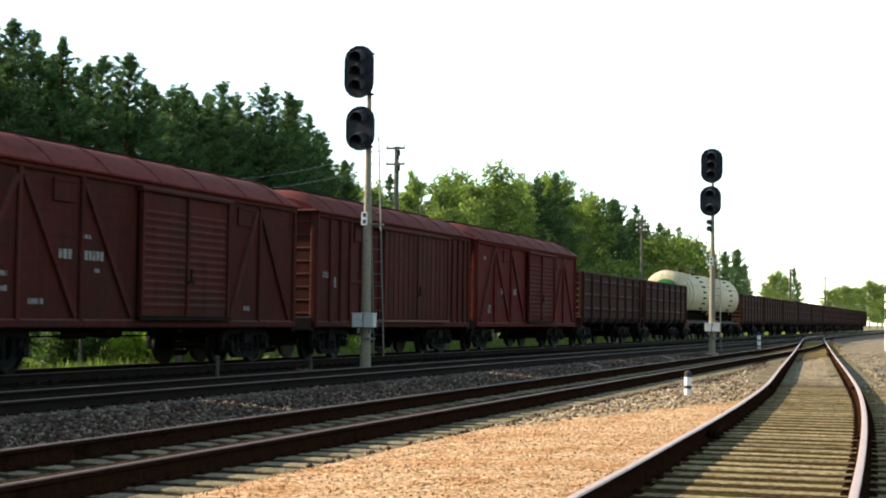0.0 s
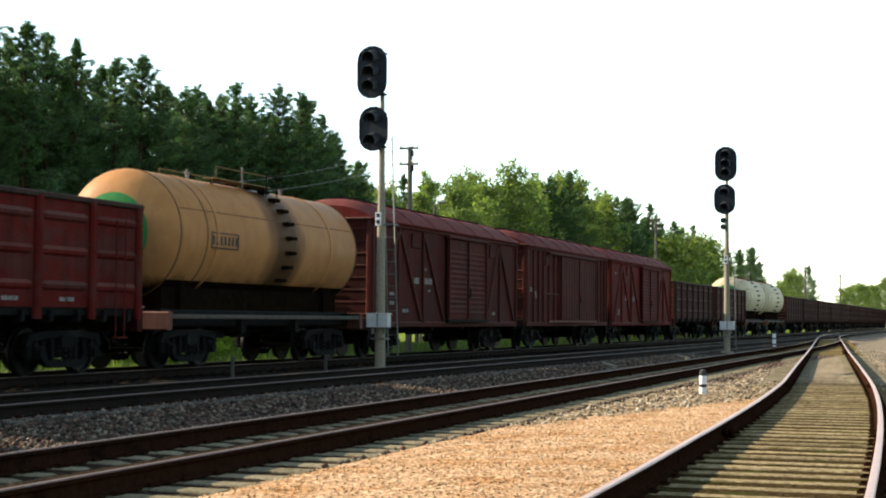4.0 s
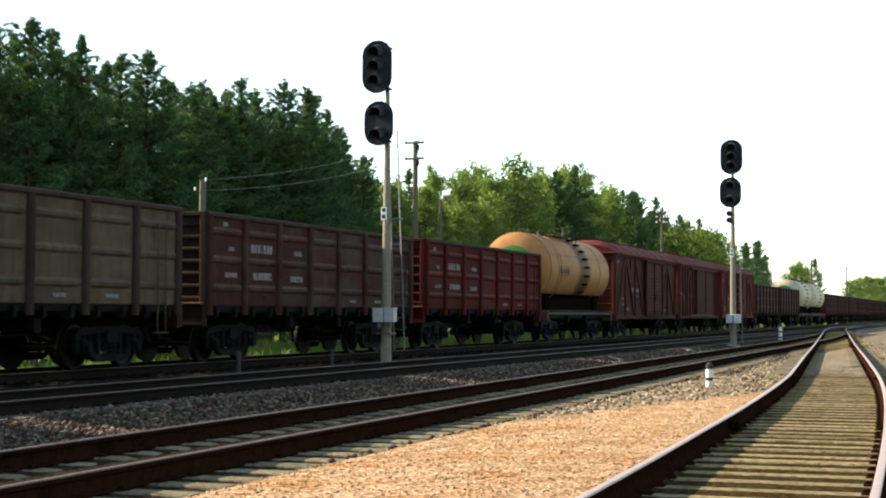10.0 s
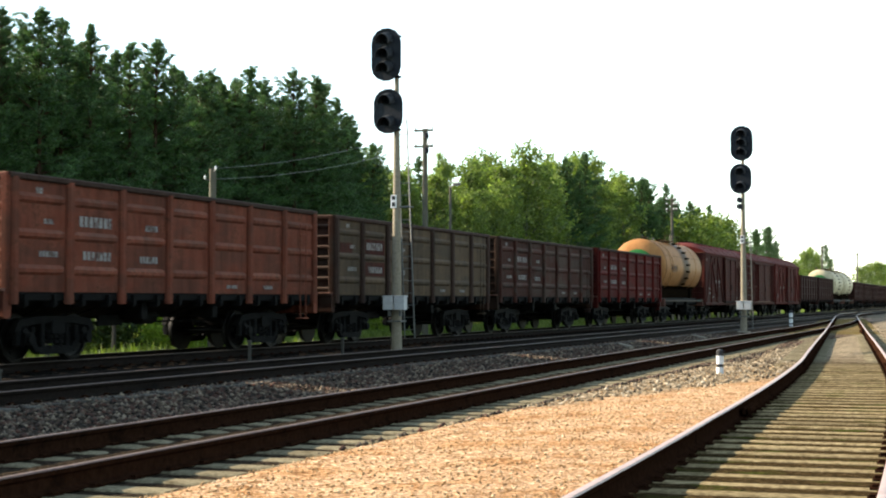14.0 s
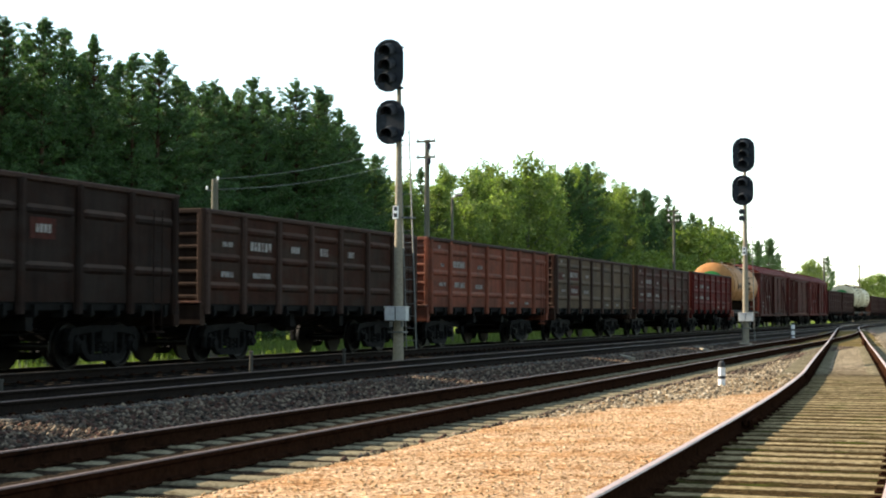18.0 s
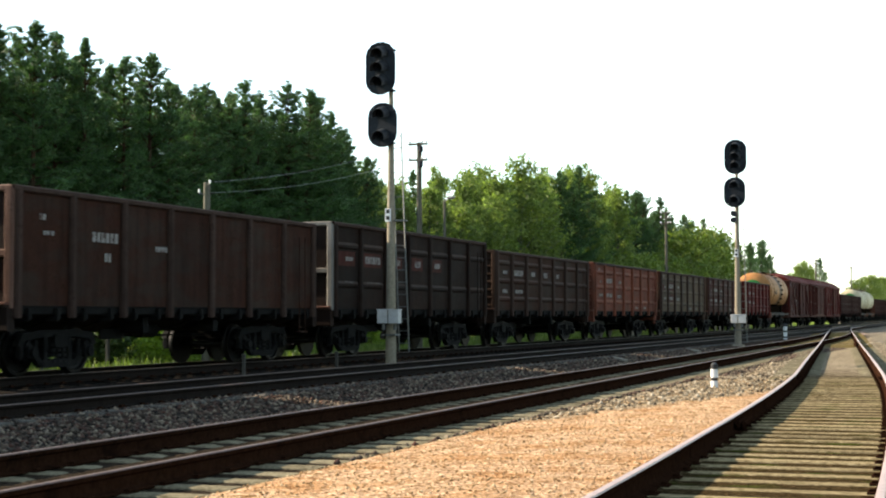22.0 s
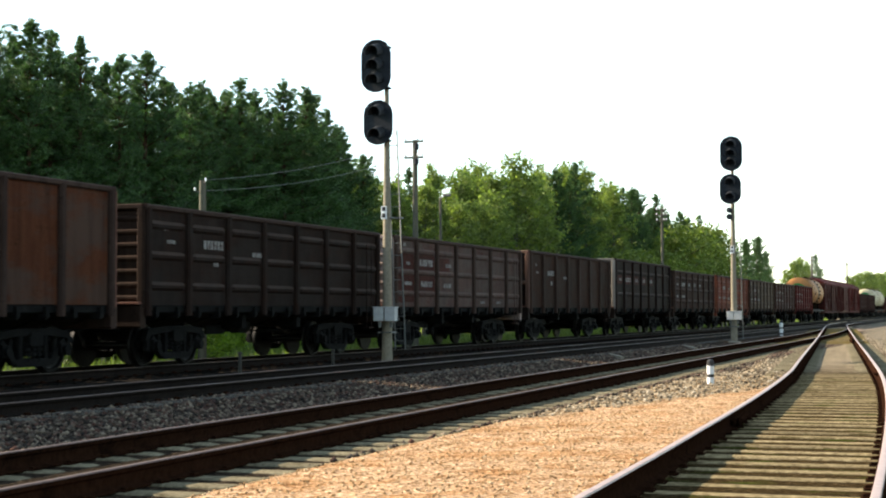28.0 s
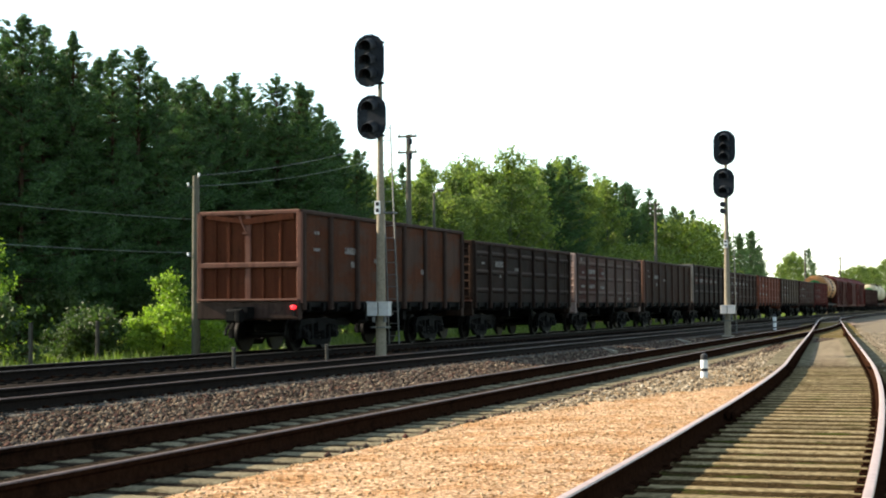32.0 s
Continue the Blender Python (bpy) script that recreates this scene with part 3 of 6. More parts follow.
    off = math_node(nt, "ADD", math_node(nt, "SUBTRACT", X, cx), math_node(nt, "MULTIPLY", wob2, 0.2))
    bed = math_node(nt, "MULTIPLY", math_node(nt, "SUBTRACT", 1.0, step(off, 1.38, 0.15)), step(off, -0.86, 0.12))
    earth = ramp(nt, [(0.3, (0.0120, 0.0080, 0.0040)), (0.52, (0.0340, 0.0225, 0.0105)), (0.70, (0.1050, 0.0720, 0.0350))])
    nt.links.new(fine, earth.inputs[0])
    moss = ramp(nt, [(0.54, (0, 0, 0)), (0.64, (0.8, 0.8, 0.8))])
    nt.links.new(noise_tex(nt, pos, 1.6, 4, 0.6), moss.inputs[0])
    earth = mixc(nt, moss.outputs[0], earth.outputs[0], (0.034, 0.040, 0.009))
    bedc = mixc(nt, step(math_node(nt, "ADD", Y, math_node(nt, "MULTIPLY", wob, 6.0)), 33.0, 9.0), earth, mixc(nt, 0.12, gr.outputs[0], (0.34, 0.29, 0.20)))
    out = mixc(nt, bed, out, bedc)
    right = math_node(nt, "MULTIPLY", math_node(nt, "MAXIMUM", step(Xw, 0.2, 0.6), math_node(nt, "MULTIPLY", step(off, 1.7, 0.5), step(Y, 34.0, 6.0))), 0.8)
    tan = ramp(nt, [(0.30, (0.0450, 0.0360, 0.0260)), (0.50, (0.1500, 0.1250, 0.0920)), (0.70, (0.3200, 0.2750, 0.2050))])
    nt.links.new(mixc(nt, 0.45, mid, fine), tan.inputs[0])
    out = mixc(nt, right, out, tan.outputs[0])
    nt.links.new(out, b.inputs["Base Color"])
    b.inputs["Roughness"].default_value = 0.95
    b.inputs["Specular IOR Level"].default_value = 0.0
    hgt = math_node(nt, "ADD", fine, math_node(nt, "MULTIPLY", vor.outputs["Distance"], 0.8))
    bump(nt, b, hgt, 0.03, 0.9)
    return m


cxv, bxv = np.vectorize(track_c, otypes=[float]), np.vectorize(track_b, otypes=[float])


def land_z(x, y):
    """Height of the ground under x, y (numpy arrays)."""
    z = np.full_like(x, -0.23)
    z = np.where(x < -20.3, -0.23 - np.clip((-20.3 - x) / 1.6, 0, 1) * 0.45, z)
    for c in (TRAIN_X, MID_X):
        z = z + 0.03 * np.exp(-((x - c) / 1.7) ** 4)
    gap = np.exp(-((x + 15.5) / 0.9) ** 2) + np.exp(-((x + 10.0) / 1.1) ** 2)
    z = z - 0.10 * gap
    yc = np.clip(y, -50, 170)
    db, dc = np.abs(x - bxv(yc)), x - cxv(yc)
    z = np.where((db < 1.70) & (y < 66), -0.220, z)
    z = np.where((db < 1.46) & (y < 66), -0.191, z)
    # sand packed round the curved siding, level with its ties
    z = np.where((np.abs(dc) < 1.9) & (y < 125), -0.192 + rise_c(y), z)
    z = np.where((np.abs(dc) < 1.42) & (y < 36), -0.187 + rise_c(y), z)
    # the sand laps over the outer tie ends of the straight siding
    sx = x + 0.0176 * y
    z = np.where((dc < -0.85) & (sx > -5.60) & (y < 32), -0.21 + 0.050 * np.clip((sx + 5.60) / 0.30, 0, 1) + rise_c(y) * np.clip((x + 5.55) / 2.0, 0, 1), z)
    z = np.where((np.abs(dc) < 1.6) & (y > 32) & (y < 68), -0.214 + rise_c(y), z)
    far = np.clip((np.abs(y) - 250) / 800, 0, 1)
    return z - 0.2 * far


def axis_steps(spans):
    out = []
    for a, b, d in spans:
        out += list(np.arange(a, b, d))
    return np.array(out + [spans[-1][1]])


gx = axis_steps([(-3000, -400, 400), (-400, -80, 40), (-80, -24, 4), (-24, -16.5, 0.5), (-16.5, 1.5, 0.13), (1.5, 8, 0.5), (8, 80, 9), (80, 400, 60), (400, 3000, 400)])
gy = axis_steps([(-3000, -300, 400), (-300, -20, 40), (-20, 5, 2), (5, 36, 0.13), (36, 80, 0.45), (80, 200, 4), (200, 600, 40), (600, 3800, 400)])
GX, GY = np.meshgrid(gx, gy)
GZ = land_z(GX, GY)
rng = np.random.default_rng(5)
near = ((GX > -16.5) & (GX < 2) & (GY > 5) & (GY < 80)).astype(float)
GZ = GZ + near * rng.normal(0, 0.012, GX.shape) * np.where(GX > -5.5, 0.40, 1.0) * np.where(np.abs(GX - bxv(np.clip(GY, -50, 170))) < 1.65, 0.22, 1.0) * np.where(np.abs(GX - cxv(np.clip(GY, -50, 170))) < 1.5, 0.4, 1.0)
nx = len(gx)
idx = np.arange(GX.size).reshape(GX.shape)
faces = np.stack([idx[:-1, :-1].ravel(), idx[:-1, 1:].ravel(), idx[1:, 1:].ravel(), idx[1:, :-1].ravel()], 1)
GROUND = ground_mat()
ground = new("ground", quick_mesh("ground", np.stack([GX.ravel(), GY.ravel(), GZ.ravel()], 1), faces, GROUND, True))
tagged(ground, "railway yard ground of dark ballast, orange sandy gravel and meadow", "ground", kind="structure")


def scatter(name, label, count, region, keep, size, material, seed):
    """Loose stones: squashed eight-sided lumps lying on the ground, as one mesh."""
    r = np.random.default_rng(seed)
    x = r.uniform(region[0], region[1], count)
    y = region[2] + (region[3] - region[2]) * r.uniform(0, 1, count) ** 1.5
    ok = keep(x, y)
    x, y = x[ok], y[ok]
    n = len(x)
    s = r.uniform(size[0], size[1], n)
    base = np.array([(1, 0, 0), (0, 1, 0), (-1, 0, 0), (0, -1, 0), (0, 0, 0.75), (0, 0, -0.5)], float)
    v = base[None] * s[:, None, None] * r.uniform(0.6, 1.25, (n, 6, 3))
    a = r.uniform(0, 6.28, n)
    c, q = np.cos(a)[:, None], np.sin(a)[:, None]
    vx = v[:, :, 0] * c - v[:, :, 1] * q + x[:, None]
    vy = v[:, :, 0] * q + v[:, :, 1] * c + y[:, None]
    vz = v[:, :, 2] + land_z(x, y)[:, None] + s[:, None] * 0.2
    tri = np.array([(0, 1, 4), (1, 2, 4), (2, 3, 4), (3, 0, 4), (1, 0, 5), (2, 1, 5), (3, 2, 5), (0, 3, 5)])
    f = (np.arange(n)[:, None, None] * 6 + tri[None]).reshape(-1, 3)
    ob = new(name, quick_mesh(name, np.stack([vx, vy, vz], 2).reshape(-1, 3), f, material))
    return tagged(ob, label, "stones", kind="stuff")


scatter("ballast_stones", "grey-brown crushed ballast stones between the tracks", 44000, (-12.4, -5.7, 7, 62), lambda x, y: (x < -5.7) & (np.abs(x - bxv(y)) > 1.45) & ((x < -9.8) | (x > -8.35) | (y < 16) | (np.sin(x * 5.0 + y * 1.7) > 0.85)), (0.024, 0.056), BALLAST_STONE, 1)
scatter("sand_pebbles", "small orange pebbles on trodden sandy gravel", 13000, (-5.7, -0.2, 7, 30), lambda x, y: (np.abs(x - cxv(y)) > 1.0), (0.006, 0.019), SAND_STONE, 2)
scatter("siding_pebbles", "pale gravel lying between the ties of the siding", 16000, (-6.0, 3.0, 8, 75), lambda x, y: ((x > -5.7) & (y > 17 + (x + 5.7) * 3.2) & (np.abs(x - cxv(y)) > 1.0)) | (x > 0.2), (0.018, 0.046), GRAVEL_STONE, 3)

# ---- signals and posts ----
def rounded_outline(w, z0, z1, n=8):
    """Oblong with round ends, in (x, z)."""
    r = w / 2
    pts = [(r * math.cos(a), z1 - r * 0.9 + r * 0.9 * math.sin(a)) for a in np.linspace(0, math.pi, n)]
    pts += [(-r * math.cos(a), z0 + r * 0.9 - r * 0.9 * math.sin(a)) for a in np.linspace(0, math.pi, n)]
    return pts


def signal_head(parent, z0, z1, w, lamps, x=0.0):
    """Shield, lamp case and hooded lenses, facing -y."""
    holder = part("signal_head", MB().prism([(x + p, q) for p, q in rounded_outline(w, z0, z1)], -0.16, -0.12), SIGNAL_BLACK, parent, "black oblong signal shield with round ends")
    part("lamp_case", MB().box((x, 0.0, (z0 + z1) / 2), (w * 0.55, 0.22, (z1 - z0) * 0.82), 0.03), SIGNAL_BLACK, holder)
    rim = MB()
    ring = rounded_outline(w, z0, z1)
    for i in range(len(ring)):
        p, q = ring[i], ring[(i + 1) % len(ring)]
        rim.beam((x + p[0], -0.17, p[1]), (x + q[0], -0.17, q[1]), 0.03, 0.03)
    part("shield_rim", rim, SIGNAL_BLACK, holder)
    step = (z1 - z0 - w * 0.55) / max(lamps - 1, 1)
    for k in range(lamps):
        z = z1 - w * 0.36 - k * step * 0.80
        part("lens", MB().cyl((x, -0.155, z), (x, -0.20, z), 0.11, 16), LENS, holder, smooth=True)
        hood = MB()
        n, r0, r1 = 12, w * 0.25, w * 0.235
        vs, fs = [], []
        for j, (yy, r, drop) in enumerate(((-0.16, r0, 0), (-0.52, r1, 0.09), (-0.52, r1 - 0.012, 0.09), (-0.16, r0 - 0.012, 0))):
            for i in range(n + 1):
                a = math.pi * (-0.12 + 1.24 * i / n)
                vs.append((x + r * math.cos(a), yy, z + r * math.sin(a) - drop))
        for j in range(3):
            for i in range(n):
                fs.append((j * (n + 1) + i, j * (n + 1) + i + 1, (j + 1) * (n + 1) + i + 1, (j + 1) * (n + 1) + i))
        part("hood", hood.add(vs, fs), HOOD_BLACK, holder, smooth=True)


def signal_mast(at, heads, top, box_z, base_z, ladder, plate_z, repeaters=None, lean=0.0):
    s = thing("railway_signal", "tall two-headed colour light signal on a concrete mast", "railway signal", "signals beside the tracks", pose(*at, 0, lean, 0))
    part("mast", MB().lathe([(base_z - 0.4, 0.155), (top - 1.75, 0.085), (top - 0.1, 0.062), (top, 0.03)], (0, 0.12, 0), 20, "Z"), MAST_CONCRETE, s, "slim tapering concrete mast", smooth=True)
    for z0, z1, w, n, x in heads:
        signal_head(s, z0, z1, w, n, x)
        for zz in (z0 + 0.12, z1 - 0.2):
            part("bracket", MB().box((x / 2, 0.05, zz), (0.30 + abs(x), 0.12, 0.05)), SIGNAL_BLACK, s)
    if repeaters:
        for z in repeaters:
            part("repeater_lamp", MB().cyl((-0.12, -0.02, z), (-0.12, -0.2, z), 0.13, 14).box((-0.12, 0.06, z), (0.2, 0.16, 0.2), 0.02), SIGNAL_BLACK, s)
    for x in (-0.12, 0.22):
        b = part("relay_box", MB().box((x, -0.12, box_z), (0.30, 0.24, 0.36), 0.015), BOX_WHITE, s, "white sheet-metal box at the foot of the mast")
        part("lid", MB().box((x, -0.12, box_z + 0.195), (0.32, 0.27, 0.03), 0.01), BOX_WHITE, b)
        part("cable_gland", MB().cyl((x, -0.12, box_z - 0.36), (x, -0.12, box_z - 0.2), 0.05, 8), GREY_STEEL, b)
    part("box_clamp", MB().box((0.05, 0.0, box_z - 0.12), (0.7, 0.06, 0.05)).box((0, 0.12, box_z - 0.5), (0.42, 0.40, 0.04)), GREY_STEEL, s)
    # ladder leaning on the back of the mast
    lx0, lx1, lz0, lz1 = ladder
    for dx in (0.0, 0.30):
        part("ladder_rail", MB().beam((lx0 + dx, 0.62, lz0), (lx1 + dx * 0.9, 0.34, lz1), 0.032, 0.03), GREY_STEEL, s)
    rungs = int((lz1 - lz0) / 0.33)
    for k in range(rungs):
        u = (k + 0.7) / rungs
        x, y, z = lx0 + (lx1 - lx0) * u, 0.62 - 0.28 * u, lz0 + (lz1 - lz0) * u
        part("ladder_rung", MB().cyl((x, y, z), (x + 0.29, y, z), 0.012, 6), GREY_STEEL, s)
    part("ladder_stay", MB().box((0.16, 0.22, plate_z - 0.14), (0.5, 0.30, 0.04)), GREY_STEEL, s)
    pl = part("sign_plate", MB().box((-0.02, -0.05, plate_z), (0.17, 0.02, 0.36), 0.004), WHITE_PAINT, s, "white enamel plate with dark marks")
    for dz in (0.1, -0.08):
        part("plate_mark", MB().box((-0.02, -0.064, plate_z + dz), (0.10, 0.006, 0.11)), MARK_BLACK, pl)
    part("footing", MB().box((0, 0.12, base_z - 0.05), (0.5, 0.5, 0.22), 0.05), MAST_CONCRETE, s)
    return s


SIG1_AT, SIG2_AT = (-15.72, 37.5, 0), (-11.03, 67.4, 0)
signal_mast(SIG1_AT, [(7.31, 8.77, 0.86, 3, -0.20), (5.84, 7.07, 0.84, 2, -0.14)], 7.6, 1.13, -0.25, (0.04, -0.06, 0.15, 6.3), 3.95)
signal_mast(SIG2_AT, [(7.60, 9.18, 0.98, 3, 0.0), (6.08, 7.45, 0.95, 2, -0.05)], 8.4, 0.98, -0.25, (0.03, 0.0, -0.1, 5.2), 4.0, (5.80, 5.50))

# fouling-point post, banded black and white
def marker_post(x, y, h, w):
    p = thing("marker_post", "short black and white banded clearance post in the gravel", "marker post", "clearance posts", pose(x, y, 0))
    z0 = -0.30
    for a, b, white in ((0.0, 0.14, True), (0.14, 0.24, False), (0.24, 0.50, True), (0.50, 0.60, False), (0.60, 0.86, True), (0.86, 1.0, False)):
        part("band", MB().cyl((0, 0, z0 + h * a), (0, 0, z0 + h * b), w if white else w * 0.97, 14), WHITE_PAINT if white else MARK_BLACK, p, smooth=True)
    part("cap", MB().lathe([(z0 + h, w * 0.95), (z0 + h + 0.03, w * 0.6), (z0 + h + 0.04, 0.01)], (0, 0, 0), 14, "Z"), MARK_BLACK, p, smooth=True)


marker_post(-4.78, 26.6, 0.58, 0.065)
marker_post(-11.34, 85.9, 0.92, 0.10)

# tall banded post beyond the points, seen only at the edge of the view
bp = thing("banded_post", "tall white post with dark bands beside the siding", "post", at=pose(-4.14, 84.17, -0.25))
for k, (a, b, dark) in enumerate(((-0.2, 1.75, False), (1.75, 2.35, True), (2.35, 2.65, False), (2.65, 2.78, True), (2.78, 3.15, False), (3.15, 3.45, True))):
    part("band", MB().cyl((0, 0, a), (0, 0, b), 0.165 if dark else 0.15, 16), MARK_BLACK if dark else WHITE_PAINT, bp, smooth=True)
part("cap", MB().lathe([(3.45, 0.165), (3.50, 0.10), (3.52, 0.01)], (0, 0, 0), 16, "Z"), MARK_BLACK, bp, smooth=True)

# narrow concrete cable ducts across the ballast
for a, b in (((-12.1, 47.9), (-10.6, 44.0)), ((-12.0, 60.3), (-10.5, 55.4))):
    duct = thing("cable_duct", "narrow pale concrete cable duct laid over the ballast", "cable duct", "cable ducts")
    ax, ay, bx, by = *a, *b
    for k in range(5):
        p, q = k / 5 + 0.004, (k + 1) / 5 - 0.004
        part("duct_cover", MB().beam((ax + (bx - ax) * p, ay + (by - ay) * p, -0.26), (ax + (bx - ax) * q, ay + (by - ay) * q, -0.26), 0.13, 0.14), MAST_CONCRETE, duct)

for x, y, h in ((-15.5, 28.7, 0.62), (-15.7, 34.0, 0.55), (-15.6, 20.2, 0.35), (-15.6, 19.4, 0.30)):
    p = thing("survey_peg", "short weathered pale green peg between the tracks", "peg", "survey pegs", pose(x, y, -0.33))
    part("stake", MB().box((0, 0, h / 2 - 0.1), (0.07, 0.07, h + 0.2), 0.015), TIMBER_POLE, p)
    part("peg_top", MB().box((0, 0, h + 0.01), (0.08, 0.08, 0.05), 0.015), TIMBER_POLE, p)


# line poles behind the train
def line_pole(x, y, top, arms, r=0.13, lamp=False):
    p = thing("line_pole", "grey weathered line pole with crossarms and insulators" if arms else "slim grey lamp post", "pole", "poles along the line", pose(x, y, 0))
    part("pole", MB().lathe([(-1.0, r), (top, r * 0.72)], (0, 0, 0), 12, "Z"), POLE_GREY, p, smooth=True)
    for z in arms:
        part("crossarm", MB().box((0, -r, z), (0.95, 0.09, 0.10), 0.01), POLE_GREY, p)
        for k in (-0.42, 0.2, 0.42):
            part("insulator", MB().lathe([(0, 0.02), (0.04, 0.05), (0.10, 0.055), (0.14, 0.03)], (k, -r, z + 0.05), 8, "Z"), PORCELAIN, p)
    if lamp:
        part("lamp_arm", MB().beam((0, 0, top), (0.35, -0.2, top + 0.10), 0.05, 0.05), GREY_STEEL, p)
        part("lamp_head", MB().lathe([(0, 0.03), (0.05, 0.07), (0.36, 0.09), (0.40, 0.03)], (0.22, -0.2, top + 0.12), 10, "X"), GREY_STEEL, p, "pale street lamp head")
    return p


line_pole(-24.3, 42.4, 5.55, (), 0.15)
pole_a = thing("pole_insulators", "white insulators on short iron pins", "insulator", at=pose(-24.3, 42.4, 0))
for k, z in enumerate((5.2, 5.5, 2.9)):
    part("insulator", MB().lathe([(0, 0.02), (0.04, 0.035), (0.09, 0.04), (0.12, 0.02)], (-0.2 + 0.4 * (k % 2), -0.16, z), 8, "Z"), PORCELAIN, pole_a)
    part("pin", MB().beam((-0.2 + 0.4 * (k % 2), -0.16, z), (0, 0, z - 0.05), 0.03, 0.03), GREY_STEEL, pole_a)
pole_b = line_pole(-25.3, 64.0, 9.3, (9.2, 8.45), 0.16)
for z in (9.0, 8.3):
    part("transformer_can", MB().lathe([(0, 0.04), (0.03, 0.11), (0.28, 0.11), (0.31, 0.04)], (0.16, -0.22, z - 0.2), 10, "Z"), SIGNAL_BLACK, pole_b, "small dark line box", smooth=True)
line_pole(-25.8, 68.7, 6.9, (), 0.09, True)
line_pole(-26.3, 124.0, 9.95, (9.85, 9.4, 8.95), 0.15)
line_pole(-26.3, 296.0, 10.6, (11.0, 10.2), 0.2)
line_pole(-26.3, 236.0, 9.8, (9.7, 9.1), 0.2)


def wire(a, b, sag):
    cu = bpy.data.curves.new("wire", "CURVE")
    cu.dimensions, cu.bevel_depth, cu.bevel_resolution = "3D", 0.007, 1
    sp = cu.splines.new("POLY")
    n = 14
    sp.points.add(n)
    for i in range(n + 1):
        u = i / n
        q = Vector(a).lerp(Vector(b), u)
        sp.points[i].co = (q.x, q.y, q.z - sag * 4 * u * (1 - u), 1)
    cu.materials.append(WIRE)
    ob = new("overhead_wire", cu)
    return tagged(ob, "thin sagging grey line wire between the poles", "wire", "line wires")


for z0, z1 in ((5.2, 8.6), (5.55, 9.35)):
    wire((-24.3, 42.3, z0), (-25.5, 63.9, z1), 0.35)
wire((-24.3, 42.3, 3.0), (-24.4, 14.0, 3.4), 0.25)
wire((-24.3, 42.3, 4.1), (-24.4, 14.0, 4.4), 0.25)

# ---- the goods train ----
WHEEL_R, GAUGE_HALF = 0.475, 0.79
spinning = []


def bogie_meshes():
    side = MB()
    # cast side frame: arched top chord, sloping members, spring columns and pedestals, with open windows between
    side.prism([(-1.30, 0.60), (-1.16, 0.84), (-0.50, 0.90), (0.50, 0.90), (1.16, 0.84), (1.30, 0.60), (1.14, 0.60), (1.06, 0.70), (0.46, 0.76), (-0.46, 0.76), (-1.06, 0.70), (-1.14, 0.60)], -0.07, 0.07, "X")
    side.prism([(-0.52, 0.16), (0.52, 0.16), (0.60, 0.28), (0.46, 0.31), (-0.46, 0.31), (-0.60, 0.28)], -0.075, 0.075, "X")
    for q in (-1, 1):
        side.beam((0, q * 0.56, 0.24), (0, q * 1.00, 0.66), 0.13, 0.13)
        side.box((0, q * 0.40, 0.54), (0.13, 0.11, 0.48), 0.02)
        side.box((0, q * 1.16, 0.50), (0.13, 0.12, 0.30), 0.02)
        side.box((0, q * 0.70, 0.55), (0.13, 0.09, 0.30), 0.02)
    for y in (-0.925, 0.925):
        side.box((0, y, 0.47), (0.26, 0.26, 0.24), 0.03)
        side.cyl((-0.13, y, 0.47), (0.20, y, 0.47), 0.10, 10)
    for y in (-0.18, 0.0, 0.18):
        for k in range(4):
            side.cyl((0.02, y, 0.26 + 0.1 * k), (0.02, y, 0.33 + 0.1 * k), 0.075, 8)
    bol = MB().box((0, 0, 0.68), (2.3, 0.42, 0.26), 0.04).box((0, 0, 0.86), (0.5, 0.5, 0.14), 0.03)
    bol.beam((-0.55, -0.8, 0.4), (-0.55, 0.8, 0.4), 0.06, 0.08).beam((0.55, -0.8, 0.4), (0.55, 0.8, 0.4), 0.06, 0.08)
    ws = MB()
    for s in (-1, 1):
        ws.lathe([(s * 0.70, 0.10), (s * 0.70, 0.50), (s * 0.735, 0.505), (s * 0.75, WHEEL_R), (s * 0.83, WHEEL_R - 0.01), (s * 0.835, 0.40), (s * 0.79, 0.38), (s * 0.77, 0.20), (s * 0.84, 0.16), (s * 0.84, 0.08)], (0, 0, 0), 24, "X")
    ws.cyl((-1.05, 0, 0), (1.05, 0, 0), 0.075, 10)
    for s in (-1, 1):
        for a in range(4):
            ws.cyl((s * 0.775, 0.28 * math.cos(a * 1.571), 0.28 * math.sin(a * 1.571)), (s * 0.80, 0.28 * math.cos(a * 1.571), 0.28 * math.sin(a * 1.571)), 0.045, 6)
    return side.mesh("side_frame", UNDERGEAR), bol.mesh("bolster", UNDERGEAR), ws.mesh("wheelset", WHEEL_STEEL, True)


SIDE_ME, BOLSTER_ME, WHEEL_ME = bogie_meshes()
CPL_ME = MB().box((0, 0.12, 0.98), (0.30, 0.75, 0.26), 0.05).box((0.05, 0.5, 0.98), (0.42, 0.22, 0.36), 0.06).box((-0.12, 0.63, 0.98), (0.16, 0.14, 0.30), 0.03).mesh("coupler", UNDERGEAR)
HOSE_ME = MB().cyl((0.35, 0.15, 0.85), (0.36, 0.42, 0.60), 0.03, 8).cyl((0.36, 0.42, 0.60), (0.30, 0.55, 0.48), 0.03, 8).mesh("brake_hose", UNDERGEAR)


HINGE_ME = MB().box((0.03, 0, 1.21), (0.07, 0.10, 0.22)).box((-0.10, 0, 1.12), (0.26, 0.07, 0.10)).mesh("hatch_hinge", UNDERGEAR)


